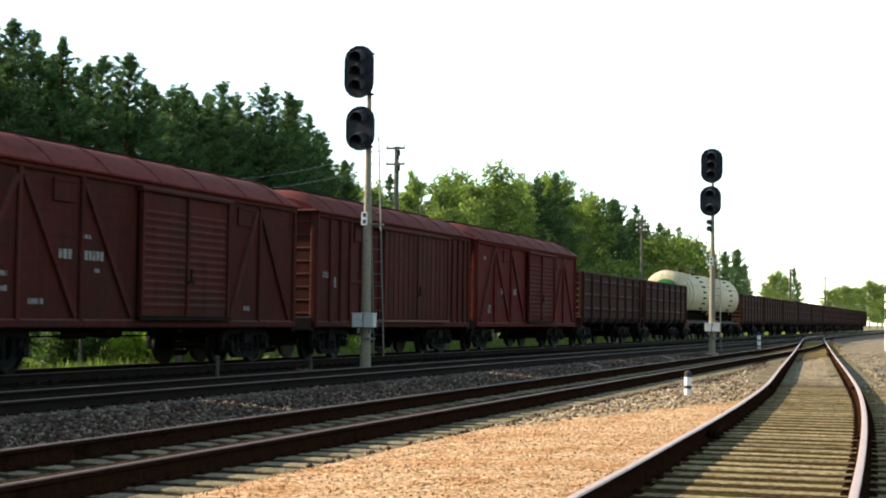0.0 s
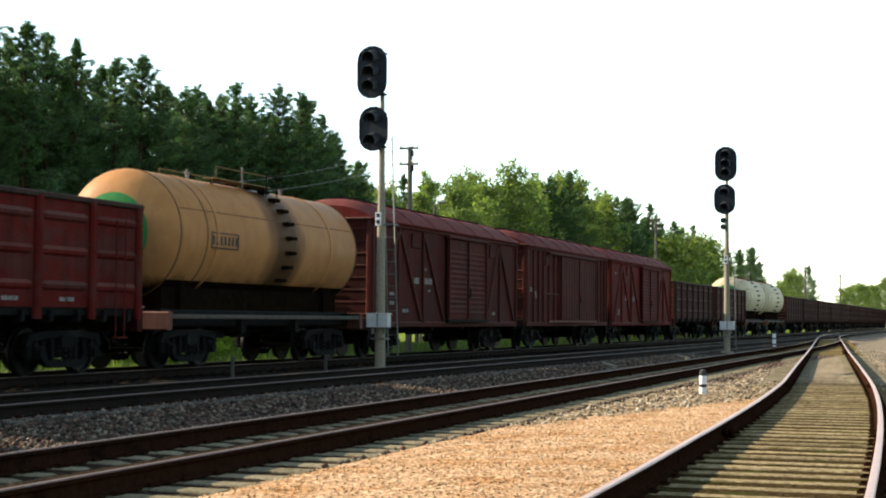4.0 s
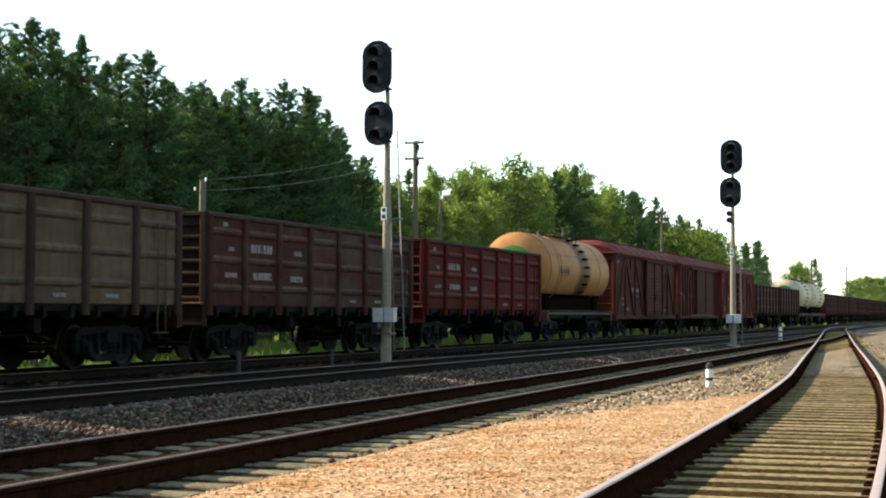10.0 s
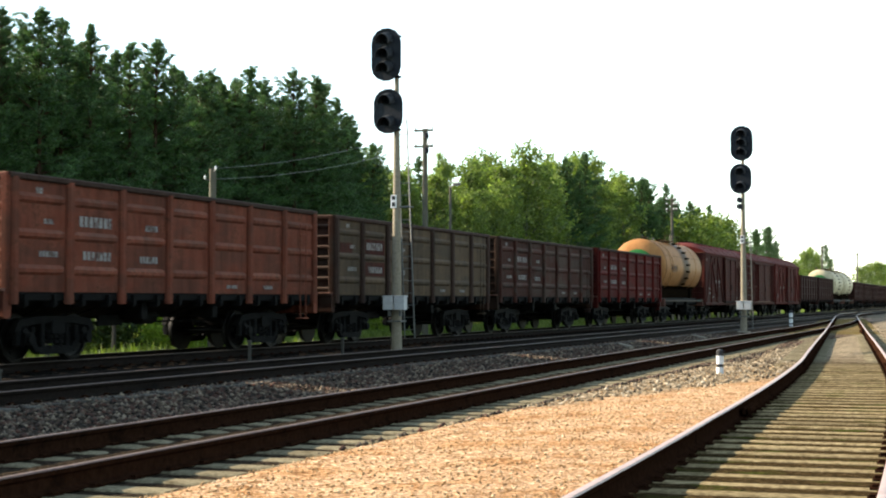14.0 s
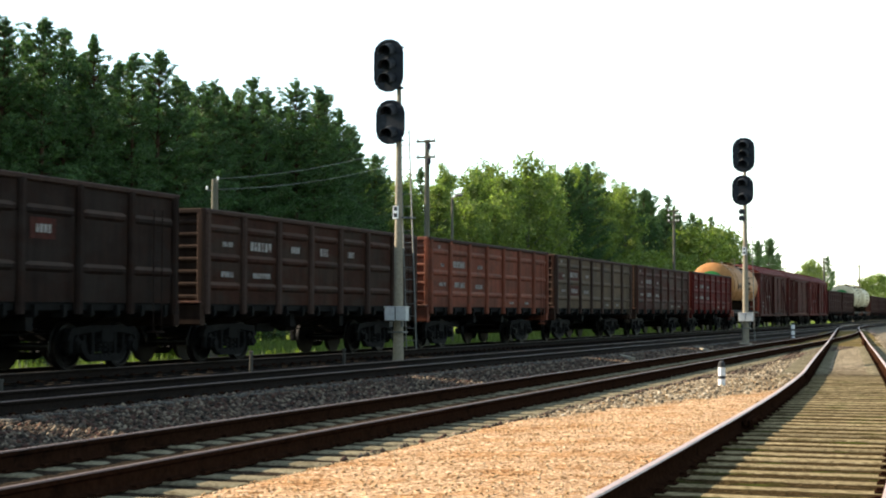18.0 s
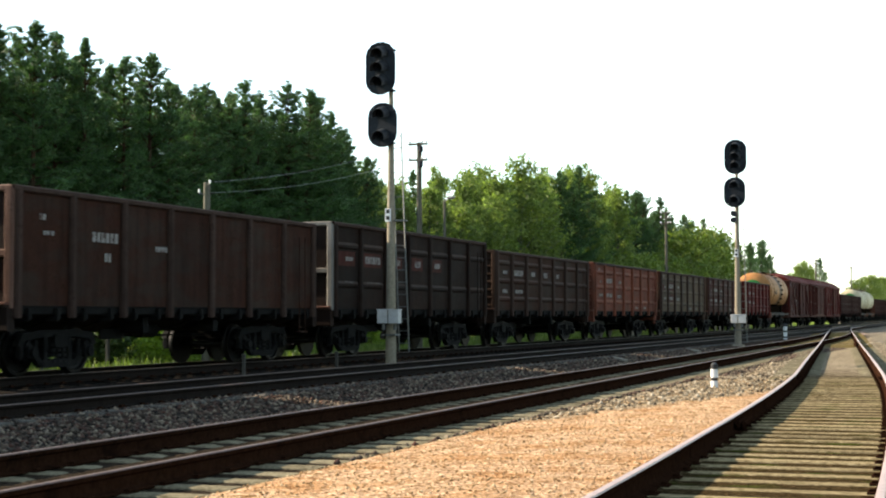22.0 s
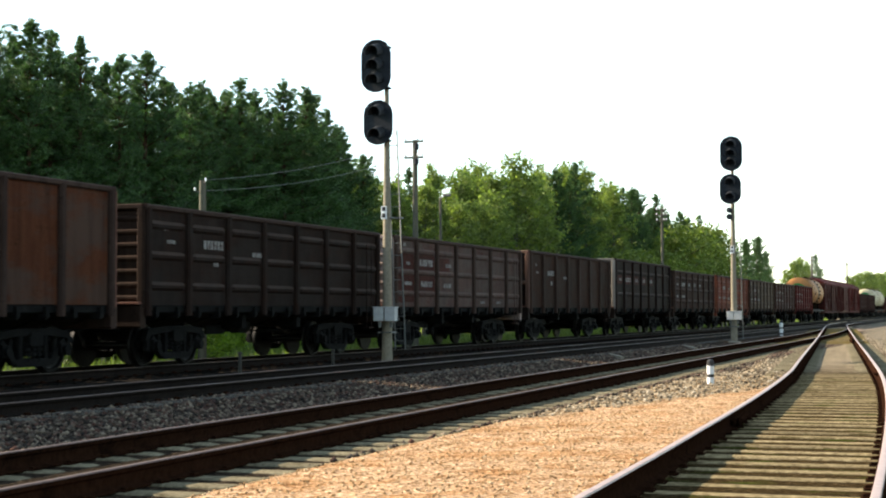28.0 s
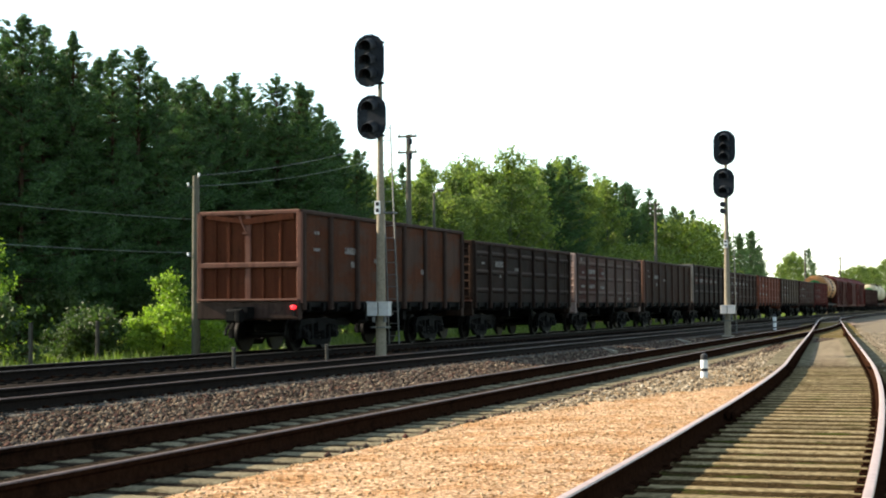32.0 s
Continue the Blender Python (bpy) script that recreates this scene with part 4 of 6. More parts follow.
def running_gear(w, base, half, turning=True):
    for s in (-1, 1):
        bo = part("bogie", BOLSTER_ME, UNDERGEAR, w, at=pose(0, s * base, 0))
        for q in (-1, 1):
            part("side_frame", SIDE_ME, UNDERGEAR, bo, at=pose(q * 1.02, 0, 0, 0, 0, 0 if q > 0 else 180))
        for q in (-1, 1):
            ws = part("wheelset", WHEEL_ME, WHEEL_STEEL, bo, at=pose(0, q * 0.925, WHEEL_R))
            if turning:
                spinning.append(ws)
        part("coupler", CPL_ME, UNDERGEAR, w, at=pose(0, s * (half - 0.35), 0, 0, 0, 0 if s > 0 else 180))
        part("brake_hose", HOSE_ME, UNDERGEAR, w, at=pose(0, s * (half - 0.35), 0, 0, 0, 0 if s > 0 else 180))
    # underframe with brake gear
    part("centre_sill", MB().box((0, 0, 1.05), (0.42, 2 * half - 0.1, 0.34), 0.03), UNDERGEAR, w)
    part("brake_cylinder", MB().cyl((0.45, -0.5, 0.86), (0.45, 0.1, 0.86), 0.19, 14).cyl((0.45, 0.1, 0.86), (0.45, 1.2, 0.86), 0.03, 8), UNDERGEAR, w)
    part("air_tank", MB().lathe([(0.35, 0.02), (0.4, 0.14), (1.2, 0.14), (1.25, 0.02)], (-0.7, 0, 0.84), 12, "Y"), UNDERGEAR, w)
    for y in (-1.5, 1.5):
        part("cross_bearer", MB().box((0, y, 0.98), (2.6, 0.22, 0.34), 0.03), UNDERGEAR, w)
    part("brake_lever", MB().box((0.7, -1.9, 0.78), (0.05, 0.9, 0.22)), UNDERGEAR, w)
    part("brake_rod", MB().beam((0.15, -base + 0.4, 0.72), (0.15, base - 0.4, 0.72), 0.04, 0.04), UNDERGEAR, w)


CHAR_MESH = {}


def bars(w, marks, surf, mat=None):
    """Worn stencil marks on a wagon side: (y, z, width, height) of each line."""
    for y, z, b, h in marks:
        n = max(1, round(b / (h * 0.66)))
        key = (round(b / n, 3), h, (mat or MARK_WHITE).name)
        if key not in CHAR_MESH:
            CHAR_MESH[key] = MB().box((0, 0, 0), (0.006, key[0] * 0.70, h * 0.80)).mesh("stencil_mark", mat or MARK_WHITE)
        for k in range(n):
            part("stencil_mark", CHAR_MESH[key], None, w, at=pose(surf, y - b / 2 + (k + 0.5) * b / n, z))


def ridged(zs, z0, z1, depth=0.07, up=0.05, down=0.11, back=-0.02):
    """Outline in (x, z) of a pressed sheet: flat with outward ridges at the heights zs."""
    pts = [(0.012, z0)]
    for z in zs:
        pts += [(0.012, z - down), (depth, z - 0.02), (depth, z + 0.02), (0.012, z + up)]
    return pts + [(0.012, z1), (back, z1), (back, z0)]


def gondola(label, paint, top=3.53, ribs=3, marks=(), end_paint=None, doors=False, turning=True, frame_paint=None, patches=()):
    """Four-axle open wagon: posts, panels, top rails, ends, hatches, running gear."""
    w = thing("open_wagon", label, "open wagon", "goods train")
    half, x0, zb, n = 6.36, 1.50, 1.36, 7
    step = 2 * half / n
    pw = step - 0.12
    h = top - 0.12 - zb
    zr = [zb + h * (k + 0.62) / (ribs + 0.1) for k in range(ribs)] if ribs else []
    pan_me = MB().box((-0.004, 0, zb + h / 2), (0.032, pw, h)).mesh("side_panel", paint)
    # pressed ridge with tapered ends
    sec = [(0.010, -0.10), (0.060, -0.045), (0.060, 0.02), (0.010, 0.10)]
    flat = [(0.010, -0.07), (0.015, -0.03), (0.015, 0.03), (0.010, 0.06)]
    ring = [(x, y, dz) for y, pr in ((-pw / 2 + 0.05, flat), (-pw / 2 + 0.22, sec), (pw / 2 - 0.22, sec), (pw / 2 - 0.05, flat)) for x, dz in pr]
    ridge_me = MB().add(ring, [(j * 4 + i, j * 4 + i + 1, j * 4 + i + 5, j * 4 + i + 4) for j in range(3) for i in range(3)]).mesh("pressed_ridge", paint)
    post_me = MB().prism([(0.0, -0.10), (0.07, -0.10), (0.115, -0.055), (0.115, 0.055), (0.07, 0.10), (0.0, 0.10)], 0, 1).mesh("side_post", TOP_SOOT if paint in (GREY_RED, GREY_OLD, BROWN, BROWN_DARK) else paint)
    # the post profile lies in (x, z); stand it upright
    post_me.transform(Matrix(((1, 0, 0, 0), (0, 0, 1, 0), (0, top - 0.08 - 1.13, 0, 1.13), (0, 0, 0, 1))))
    for s in (-1, 1):
        flip = pose(0, 0, 0, 0, 0, 0 if s > 0 else 180)
        for k in range(n):
            panel = part("side_panel", pan_me, paint, w, at=pose(s * x0, -half + (k + 0.5) * step, 0, 0, 0, 0 if s > 0 else 180))
            for z in (zr if s > 0 else ()):
                part("pressed_ridge", ridge_me, None, panel, at=pose(0, 0, z))
        for k in range(n + 1):
            part("side_post", post_me, None, w, at=pose(s * (x0 - 0.01), min(max(-half + k * step, -half + 0.1), half - 0.1), 0, 0, 0, 0 if s > 0 else 180))
        part("top_rail", MB().box((x0 + 0.01, 0, top - 0.06), (0.14, 2 * half + 0.04, 0.12), 0.025), TOP_SOOT, w, "sooty top rail", at=flip)
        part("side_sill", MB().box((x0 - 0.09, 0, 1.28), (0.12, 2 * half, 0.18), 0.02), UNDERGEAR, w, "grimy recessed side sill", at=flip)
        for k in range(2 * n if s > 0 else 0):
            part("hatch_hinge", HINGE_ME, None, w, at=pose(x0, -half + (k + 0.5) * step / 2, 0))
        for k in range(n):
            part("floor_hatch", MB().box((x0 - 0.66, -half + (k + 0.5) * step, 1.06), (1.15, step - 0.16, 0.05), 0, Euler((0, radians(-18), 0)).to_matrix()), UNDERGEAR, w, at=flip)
        if s > 0:
            for y0_, y1_, z0_, z1_ in patches:
                part("repaint_patch", MB().box((x0 + 0.015, (y0_ + y1_) / 2, (z0_ + z1_) / 2), (0.006, y1_ - y0_, z1_ - z0_)), PATCH_RED, w, "dull red repainted patch")
            bars(w, marks, x0 + 0.0235)
    for s in (-1, 1):
        turn = pose(0, 0, 0, 0, 0, 0 if s > 0 else 180)
        ep = end_paint or paint
        if doors:
            part("end_wall", MB().box((0, half - 0.03, zb + h / 2), (2 * x0 - 0.02, 0.04, h)), ep, w, "rusty red-brown end doors", at=turn)
            for x, wd in ((-0.92, 0.07), (-0.42, 0.05), (0.04, 0.16), (0.62, 0.09), (1.02, 0.05)):
                part("door_stile", MB().box((x, half + 0.02, zb + h * 0.5), (wd, 0.05, h), 0.012), ep if wd < 0.1 else FRAME_PINK, w, at=turn)
            part("bent_plate", MB().beam((-1.35, half + 0.05, top - 0.16), (0.1, half + 0.06, top - 0.30), 0.05, 0.16).beam((0.1, half + 0.06, top - 0.30), (1.3, half + 0.05, top - 0.14), 0.05, 0.12), ep, w, "bent rusty strip under the top rail", at=turn)
            part("door_bar", MB().box((0, half + 0.05, 2.33), (2 * x0, 0.09, 0.14), 0.02), FRAME_PINK, w, "faded pinkish steel bar", at=turn)
            part("end_post", MB().box((-x0 + 0.01, half + 0.03, zb + h / 2), (0.14, 0.12, h + 0.1), 0.02), FRAME_PINK, w, at=turn)
            part("end_post", MB().box((x0 - 0.01, half + 0.03, zb + h / 2), (0.14, 0.12, h + 0.1), 0.02), FRAME_PINK, w, at=turn)
            part("door_latch", MB().beam((0.28, half + 0.07, top - 0.15), (0.10, half + 0.07, top - 0.55), 0.04, 0.04).box((0.10, half + 0.07, top - 0.6), (0.16, 0.05, 0.06)), FRAME_PINK, w, at=turn)
        elif frame_paint:
            part("end_wall", MB().box((0, half - 0.06, zb + h / 2), (2 * x0 - 0.02, 0.04, h)), BLACKISH, w, "sooty recessed end panel", at=turn)
            for x in (-x0 + 0.05, x0 - 0.05):
                part("end_post", MB().box((x, half + 0.03, zb + h / 2), (0.17, 0.14, h + 0.1), 0.03), frame_paint, w, "pale end post", at=turn)
            part("end_bar", MB().box((0, half + 0.02, zb + h * 0.46), (2 * x0 - 0.1, 0.12, 0.14), 0.02), frame_paint, w, "pale cross bar", at=turn)
        else:
            out = [(half - 0.03 + x, z) for x, z in ridged([zb + h * (k + 0.55) / 7.2 for k in range(7)], zb, zb + h, 0.055, 0.06, 0.08)]
            part("end_wall", MB().prism(out, -x0 + 0.06, x0 - 0.06, "X"), ep, w, at=turn)
            for q in (-1, 1):
                part("end_post", MB().box((q * (x0 - 0.05), half + 0.03, zb + h / 2), (0.16, 0.12, h + 0.1), 0.03), ep, w, at=turn)
        part("end_rail", MB().box((0, half + 0.01, top - 0.06), (2 * x0 - 0.02, 0.14, 0.12), 0.025), FRAME_PINK if doors else (frame_paint or ep), w, at=turn)
        part("end_beam", MB().box((0, half + 0.05, 1.12), (2 * x0 + 0.02, 0.22, 0.50), 0.04), TOP_SOOT if doors else (BLACKISH if frame_paint else ep), w, at=turn)
        part("end_ledge", MB().box((0, half + 0.10, 1.40), (2 * x0, 0.26, 0.05), 0.01), FRAME_PINK, w, "faded pale ledge", at=turn)
        # corner steps
        st = MB()
        for q in range(5):
            st.beam((x0 + 0.11, half - 1.05, 1.55 + q * 0.34), (x0 + 0.11, half - 0.72, 1.55 + q * 0.34), 0.025, 0.025)
        st.beam((x0 + 0.11, half - 1.05, 0.75), (x0 + 0.11, half - 1.05, top - 0.4), 0.02, 0.02).beam((x0 + 0.11, half - 0.72, 0.75), (x0 + 0.11, half - 0.72, top - 0.4), 0.02, 0.02)
        st.box((x0 + 0.08, half - 0.88, 0.75), (0.2, 0.36, 0.03))
        if s < 0 or doors:
            pass
        else:
            part("ladder", st, paint, w, at=turn)
    part("floor", MB().box((0, 0, 1.30), (2 * x0 - 0.2, 2 * half, 0.06)), UNDERGEAR, w)
    running_gear(w, 4.325, 6.96, turning)
    return w


def arch(hw, z0, z1, n=14, thick=0.0):
    """Low barrel roof outline from eave to eave."""
    pts = []
    for i in range(n + 1):
        u = -1 + 2 * i / n
        pts.append((u * hw, z0 + (z1 - z0) * (1 - abs(u) ** 2.6)))
    return pts


def boxcar(label, paint, half, braced, marks, door_y, roof=None, eave=4.14, crown=4.80, door_w=4.0):
    """Covered wagon with steel posts, sliding door, barrel roof with hipped end caps."""
    w = thing("covered_wagon", label, "covered wagon", "goods train")
    hb, x0, zb = half - 0.44, 1.45, 1.06
    for s in (-1, 1):
        flip = pose(0, 0, 0, 0, 0, 0 if s > 0 else 180)
        wall = MB().box((x0, 0, (zb + eave) / 2), (0.05, 2 * hb, eave - zb))
        part("side_wall", wall, paint, w, at=flip)
        boards = MB()
        for k in range(11):
            z = zb + 0.22 + k * 0.245
            boards.box((x0 + 0.028, 0, z), (0.012, 2 * hb - 0.04, 0.018))
        part("board_joints", boards, paint, w, at=flip)
        posts = [-hb + 0.08, -5.0, -2.9, 3.35, 5.04, hb - 0.08] if braced else [-hb + 0.08, -5.6, -4.89, -4.2, -3.4, -2.6, -1.95, 4.15, 4.8, 5.41, 6.0, hb - 0.08]
        for y in posts:
            part("side_post", MB().box((x0 + 0.06, y, (zb + eave) / 2), (0.07, 0.12, eave - zb), 0.02), paint, w, at=flip)
        if braced:
            # diagonals fall towards the middle
            for a, b in ((-5.1, -6.7), (-4.86, -3.1), (-2.8, -1.0), (5.1, 6.75), (4.86, 3.5)):
                part("brace", MB().beam((x0 + 0.055, a, eave - 0.30), (x0 + 0.055, b, zb + 0.1), 0.08, 0.13), paint, w, at=flip)
        part("top_chord", MB().box((x0 + 0.03, 0, eave - 0.08), (0.14, 2 * hb, 0.16), 0.03), paint, w, at=flip)
        part("side_sill", MB().box((x0, 0, zb - 0.05), (0.16, 2 * hb, 0.18), 0.03), paint, w, at=flip)
        # sliding door with pressed ribs, rail above and below
        if braced:
            out = [(x0 + 0.13 + x, z) for x, z in ridged([zb + 0.35 + k * 0.17 for k in range(13)], zb + 0.12, eave - 0.16, 0.026, 0.05, 0.06)]
            door = part("sliding_door", MB().prism(out, door_y - door_w / 2, door_y + door_w / 2), paint, w, "ribbed steel sliding door", at=flip)
        else:
            door = part("sliding_door", MB().box((x0 + 0.12, door_y, (zb + eave) / 2 - 0.02), (0.05, door_w, eave - zb - 0.28)), paint, w, "boarded steel sliding door", at=flip)
            n = int(door_w / 0.42)
            for k in range(n):
                part("door_board", MB().box((x0 + 0.155, door_y - door_w / 2 + (k + 0.5) * door_w / n, (zb + eave) / 2 - 0.02), (0.018, 0.36, eave - zb - 0.34), 0.006), paint, door)
            part("wall_bar", MB().box((x0 + 0.05, -3.1, 2.25), (0.07, 2.2, 0.08), 0.01), paint, w, at=flip)
        for q in (0.05 - door_w / 2, 0.0, door_w / 2 - 0.05):
            part("door_stile", MB().box((x0 + 0.175, door_y + q, (zb + eave) / 2), (0.06, 0.1, eave - zb - 0.3)), paint, door)
        part("door_handle", MB().box((x0 + 0.21, door_y + 0.1, zb + 0.9), (0.05, 0.3, 0.06)).box((x0 + 0.21, door_y + 0.12, zb + 1.05), (0.04, 0.05, 0.3)), UNDERGEAR, door)
        part("door_rail", MB().box((x0 + 0.17, door_y - (0 if braced else 1.0), eave - 0.20), (0.14, door_w + (0.2 if braced else 2.0), 0.10), 0.02), paint, w, "faded door rail under the eave", at=flip)
        part("lower_door_rail", MB().box((x0 + 0.17, door_y - (0 if braced else 1.0), zb + 0.06), (0.12, door_w + (0.2 if braced else 2.0), 0.07), 0.01), FRAME_PINK if not braced else UNDERGEAR, w, at=flip)
        for y in (-3.55, 4.2):
            part("vent_hatch", MB().box((x0 + 0.05, y, eave - 0.50), (0.05, 0.72, 0.42), 0.015).box((x0 + 0.08, y, eave - 0.28), (0.05, 0.8, 0.05)), paint, w, at=flip)
    for s in (-1, 1):
        turn = pose(0, 0, 0, 0, 0, 0 if s > 0 else 180)
        out = [(hb + x, z) for x, z in ridged([zb + 0.25 + k * 0.36 for k in range(8)], zb, eave, 0.026, 0.03, 0.04)]
        part("end_wall", MB().prism(out, -x0 + 0.04, x0 - 0.04, "X"), paint, w, at=turn)
        for q in (-1, 1):
            part("corner_post", MB().box((q * (x0 - 0.02), hb + 0.02, (zb + eave) / 2), (0.14, 0.14, eave - zb), 0.03), paint, w, at=turn)
        part("end_beam", MB().box((0, hb + 0.06, 1.02), (2 * x0, 0.2, 0.4), 0.04), UNDERGEAR, w, at=turn)
        for k in range(8):
            q = -s * (x0 - 0.55)
            part("ladder_rung", MB().cyl((q - 0.30, hb + 0.14, zb + 0.45 + k * 0.33), (q + 0.30, hb + 0.14, zb + 0.45 + k * 0.33), 0.014, 6), FRAME_PINK, w, at=turn)
    # roof: a barrel that dips at both ends, plus ribs and running board
    hw = x0 + 0.16
    rf = MB()
    stations = [(-hb - 0.12, 0.62), (-hb + 0.25, 0.86), (-hb + 0.6, 1.0), (hb - 0.6, 1.0), (hb - 0.25, 0.86), (hb + 0.12, 0.62)]
    rings = []
    n = 14
    for y, k in stations:
        for x, z in arch(hw, eave, eave + (crown - eave) * k, n):
            rings.append((x, y, z))
    fs = []
    for j in range(len(stations) - 1):
        for i in range(n):
            a = j * (n + 1) + i
            fs.append((a, a + 1, a + n + 2, a + n + 1))
    fs += [tuple(range(n, -1, -1)), tuple((len(stations) - 1) * (n + 1) + i for i in range(n + 1))]
    m0 = [j * (n + 1) for j in range(len(stations))]
    fs += [tuple(m0) + tuple(k + n for k in reversed(m0))]
    part("roof", rf.add(rings, fs), roof or RED_ROOF, w, "faded red barrel roof", smooth=True)
    for k in range(7):
        y = -hb + 1.0 + k * (2 * hb - 2.0) / 6
        rb = MB()
        pts = arch(hw + 0.005, eave, crown + 0.012, 10)
        for p, q in zip(pts, pts[1:]):
            rb.beam((p[0], y, p[1]), (q[0], y, q[1]), 0.05, 0.03)
        part("roof_rib", rb, roof or RED_ROOF, w)
    for s in (-1, 1):
        part("eave_strip", MB().box((s * (hw - 0.01), 0, eave - 0.02), (0.06, 2 * hb + 0.2, 0.07), 0.015), roof or RED_ROOF, w)
    # drip rails in pale paint, which carries the sunlit top edge
    for s in (-1, 1):
        part("drip_rail", MB().box((0, s * (hb + 0.13), eave + 0.01), (2 * hw - 0.1, 0.07, 0.05), 0.012), FRAME_PINK, w, "drip rail over the end wall, pale for its sunlit top")
    part("running_board", MB().box((0, 0, crown + 0.06), (0.5, 2 * hb - 1.6, 0.04)), UNDERGEAR, w)
    bars(w, marks, x0 + 0.04)
    running_gear(w, half - 2.4, half)
    return w


def tank_wagon(label, paint, patch, half=5.82, marks=()):
    """Four-axle tank wagon: dished barrel on saddles, dome, steps, frame."""
    w = thing("tank_wagon", label, "tank wagon", "goods train")
    L, R, zc = 5.50, 1.50, 3.08
    prof = []
    for k in range(9):
        a = k / 8 * math.pi / 2
        prof.append((-L + 0.62 - 0.62 * math.cos(a), max(R * math.sin(a), 0.02)))
    body = prof + [(-d, r) for d, r in reversed(prof)]
    part("barrel", MB().lathe(body, (0, 0, zc), 48, "Y"), paint, w, smooth=True)
    for y in (-L + 0.62, -3.68, L - 0.62):
        part("weld_seam", MB().lathe([(y - 0.025, R + 0.002), (y - 0.012, R + 0.012), (y + 0.012, R + 0.012), (y + 0.025, R + 0.002)], (0, 0, zc), 48, "Y"), SEAM, w, "grimy welded seam", smooth=True)
    for q in (-1, 1):
        part("long_seam", MB().box((q * (R * math.cos(0.40) + 0.002), 0, zc + R * math.sin(0.40)), (0.012, 2 * L - 1.4, 0.018)), SEAM, w)
    if patch:
        for s in (-1, 1):
            ring = []
            for r in (0.92, 0.80, 0.65, 0.45):
                a = math.asin(min(r / R, 1))
                ring.append((s * (L - 0.62 + 0.62 * math.cos(a) + 0.008), r))
            part("painted_disc", MB().lathe(ring, (0, 0, zc), 40, "Y"), patch, w, "green painted disc on the tank end", smooth=True)
    # black shell under the barrel: bitumen plus its shade as colour
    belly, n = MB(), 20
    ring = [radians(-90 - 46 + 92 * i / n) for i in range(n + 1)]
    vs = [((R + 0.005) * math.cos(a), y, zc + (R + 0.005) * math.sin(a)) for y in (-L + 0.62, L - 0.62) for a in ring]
    part("tarred_belly", belly.add(vs, [(i, i + 1, n + 2 + i, n + 1 + i) for i in range(n)]), TAR_SHADE, w, "black underside of the barrel, bitumen with painted shade", smooth=True)
    for k in range(8):
        a = radians(62 - k * 14)
        for q in (1, -1):
            x, z = q * (R + 0.07) * math.cos(a), zc + (R + 0.07) * math.sin(a)
            part("side_step", MB().box((x, 0.55, z), (0.20, 0.34, 0.09), 0.015), TAR_SHADE, w)
    part("dome", MB().lathe([(zc + R - 0.1, 0.40), (zc + R + 0.08, 0.40), (zc + R + 0.11, 0.36), (zc + R + 0.12, 0.05)], (0, 0.35, 0), 24, "Z"), TAR_SHADE, w, smooth=True)
    part("dome_lid", MB().lathe([(zc + R + 0.12, 0.26), (zc + R + 0.17, 0.24), (zc + R + 0.19, 0.02)], (0, 0.35, 0), 20, "Z"), TAR_SHADE, w, smooth=True)
    for y in (-2.45, 2.6):
        part("valve", MB().cyl((0.2, y, zc + R - 0.06), (0.2, y, zc + R + 0.12), 0.045, 10).cyl((0.2, y, zc + R + 0.12), (0.2, y, zc + R + 0.15), 0.075, 10), FRAME_GREY, w, "small pale valve on the crown")
    for q in (-1, 1):
        # grated walkway along the crown with slim rail posts and a hoop at its end
        part("top_walkway", MB().box((q * 0.62, -0.65, zc + R + 0.02), (0.34, 3.0, 0.035), 0.008), GANGWAY, w, "ochre grated walkway")
        for y in (-2.0, -0.6):
            part("walkway_leg", MB().box((q * 0.62, y, zc + R - 0.06), (0.05, 0.05, 0.16)), GANGWAY, w)
        part("rail_post", MB().cyl((q * 0.80, -0.75, zc + R - 0.12), (q * 0.80, -0.75, zc + R + 0.42), 0.022, 8), FRAME_GREY, w, "pale slim rail post")
        part("top_rail", MB().cyl((q * 0.80, -2.1, zc + R + 0.30), (q * 0.80, 0.85, zc + R + 0.30), 0.016, 6).cyl((q * 0.80, -2.1, zc + R + 0.02), (q * 0.80, -2.1, zc + R + 0.30), 0.016, 6), GANGWAY, w)
        part("ladder_hoop", MB().cyl((q * 0.95, 0.30, zc + R - 0.25), (q * 0.95, 0.30, zc + R + 0.30), 0.02, 6).cyl((q * 0.95, 0.30, zc + R + 0.30), (q * 0.95, 0.90, zc + R + 0.30), 0.02, 6).cyl((q * 0.95, 0.90, zc + R + 0.30), (q * 0.95, 0.90, zc + R - 0.25), 0.02, 6), UNDERGEAR, w)
        for y in (-3.9, 3.9):
            sd = MB()
            sd.prism([(q * 0.25, 1.22), (q * 1.05, 1.22), (q * 1.05, 1.99), (q * 0.9, 1.88), (q * 0.5, 1.66), (q * 0.25, 1.60)], y - 0.22, y + 0.22)
            part("saddle", sd, TAR_SHADE, w)
        for y in (-3.2, 3.2):
            bd = MB().lathe([(y - 0.06, R + 0.006), (y + 0.06, R + 0.006), (y + 0.06, R + 0.02), (y - 0.06, R + 0.02)], (0, 0, zc), 40, "Y")
            if q > 0:
                part("strap", bd, paint, w, smooth=True)
        part("frame_rail", MB().box((q * 1.42, 0, 1.20), (0.10, 2 * half - 1.0, 0.10), 0.015), FRAME_TANK, w, "pale dusty frame rail")
    for s in (-1, 1):
        turn = pose(0, 0, 0, 0, 0, 0 if s > 0 else 180)
        part("end_beam", MB().box((0, half - 0.50, 1.10), (3.0, 0.18, 0.42), 0.03), FRAME_PINK, w, "faded pinkish end beam", at=turn)
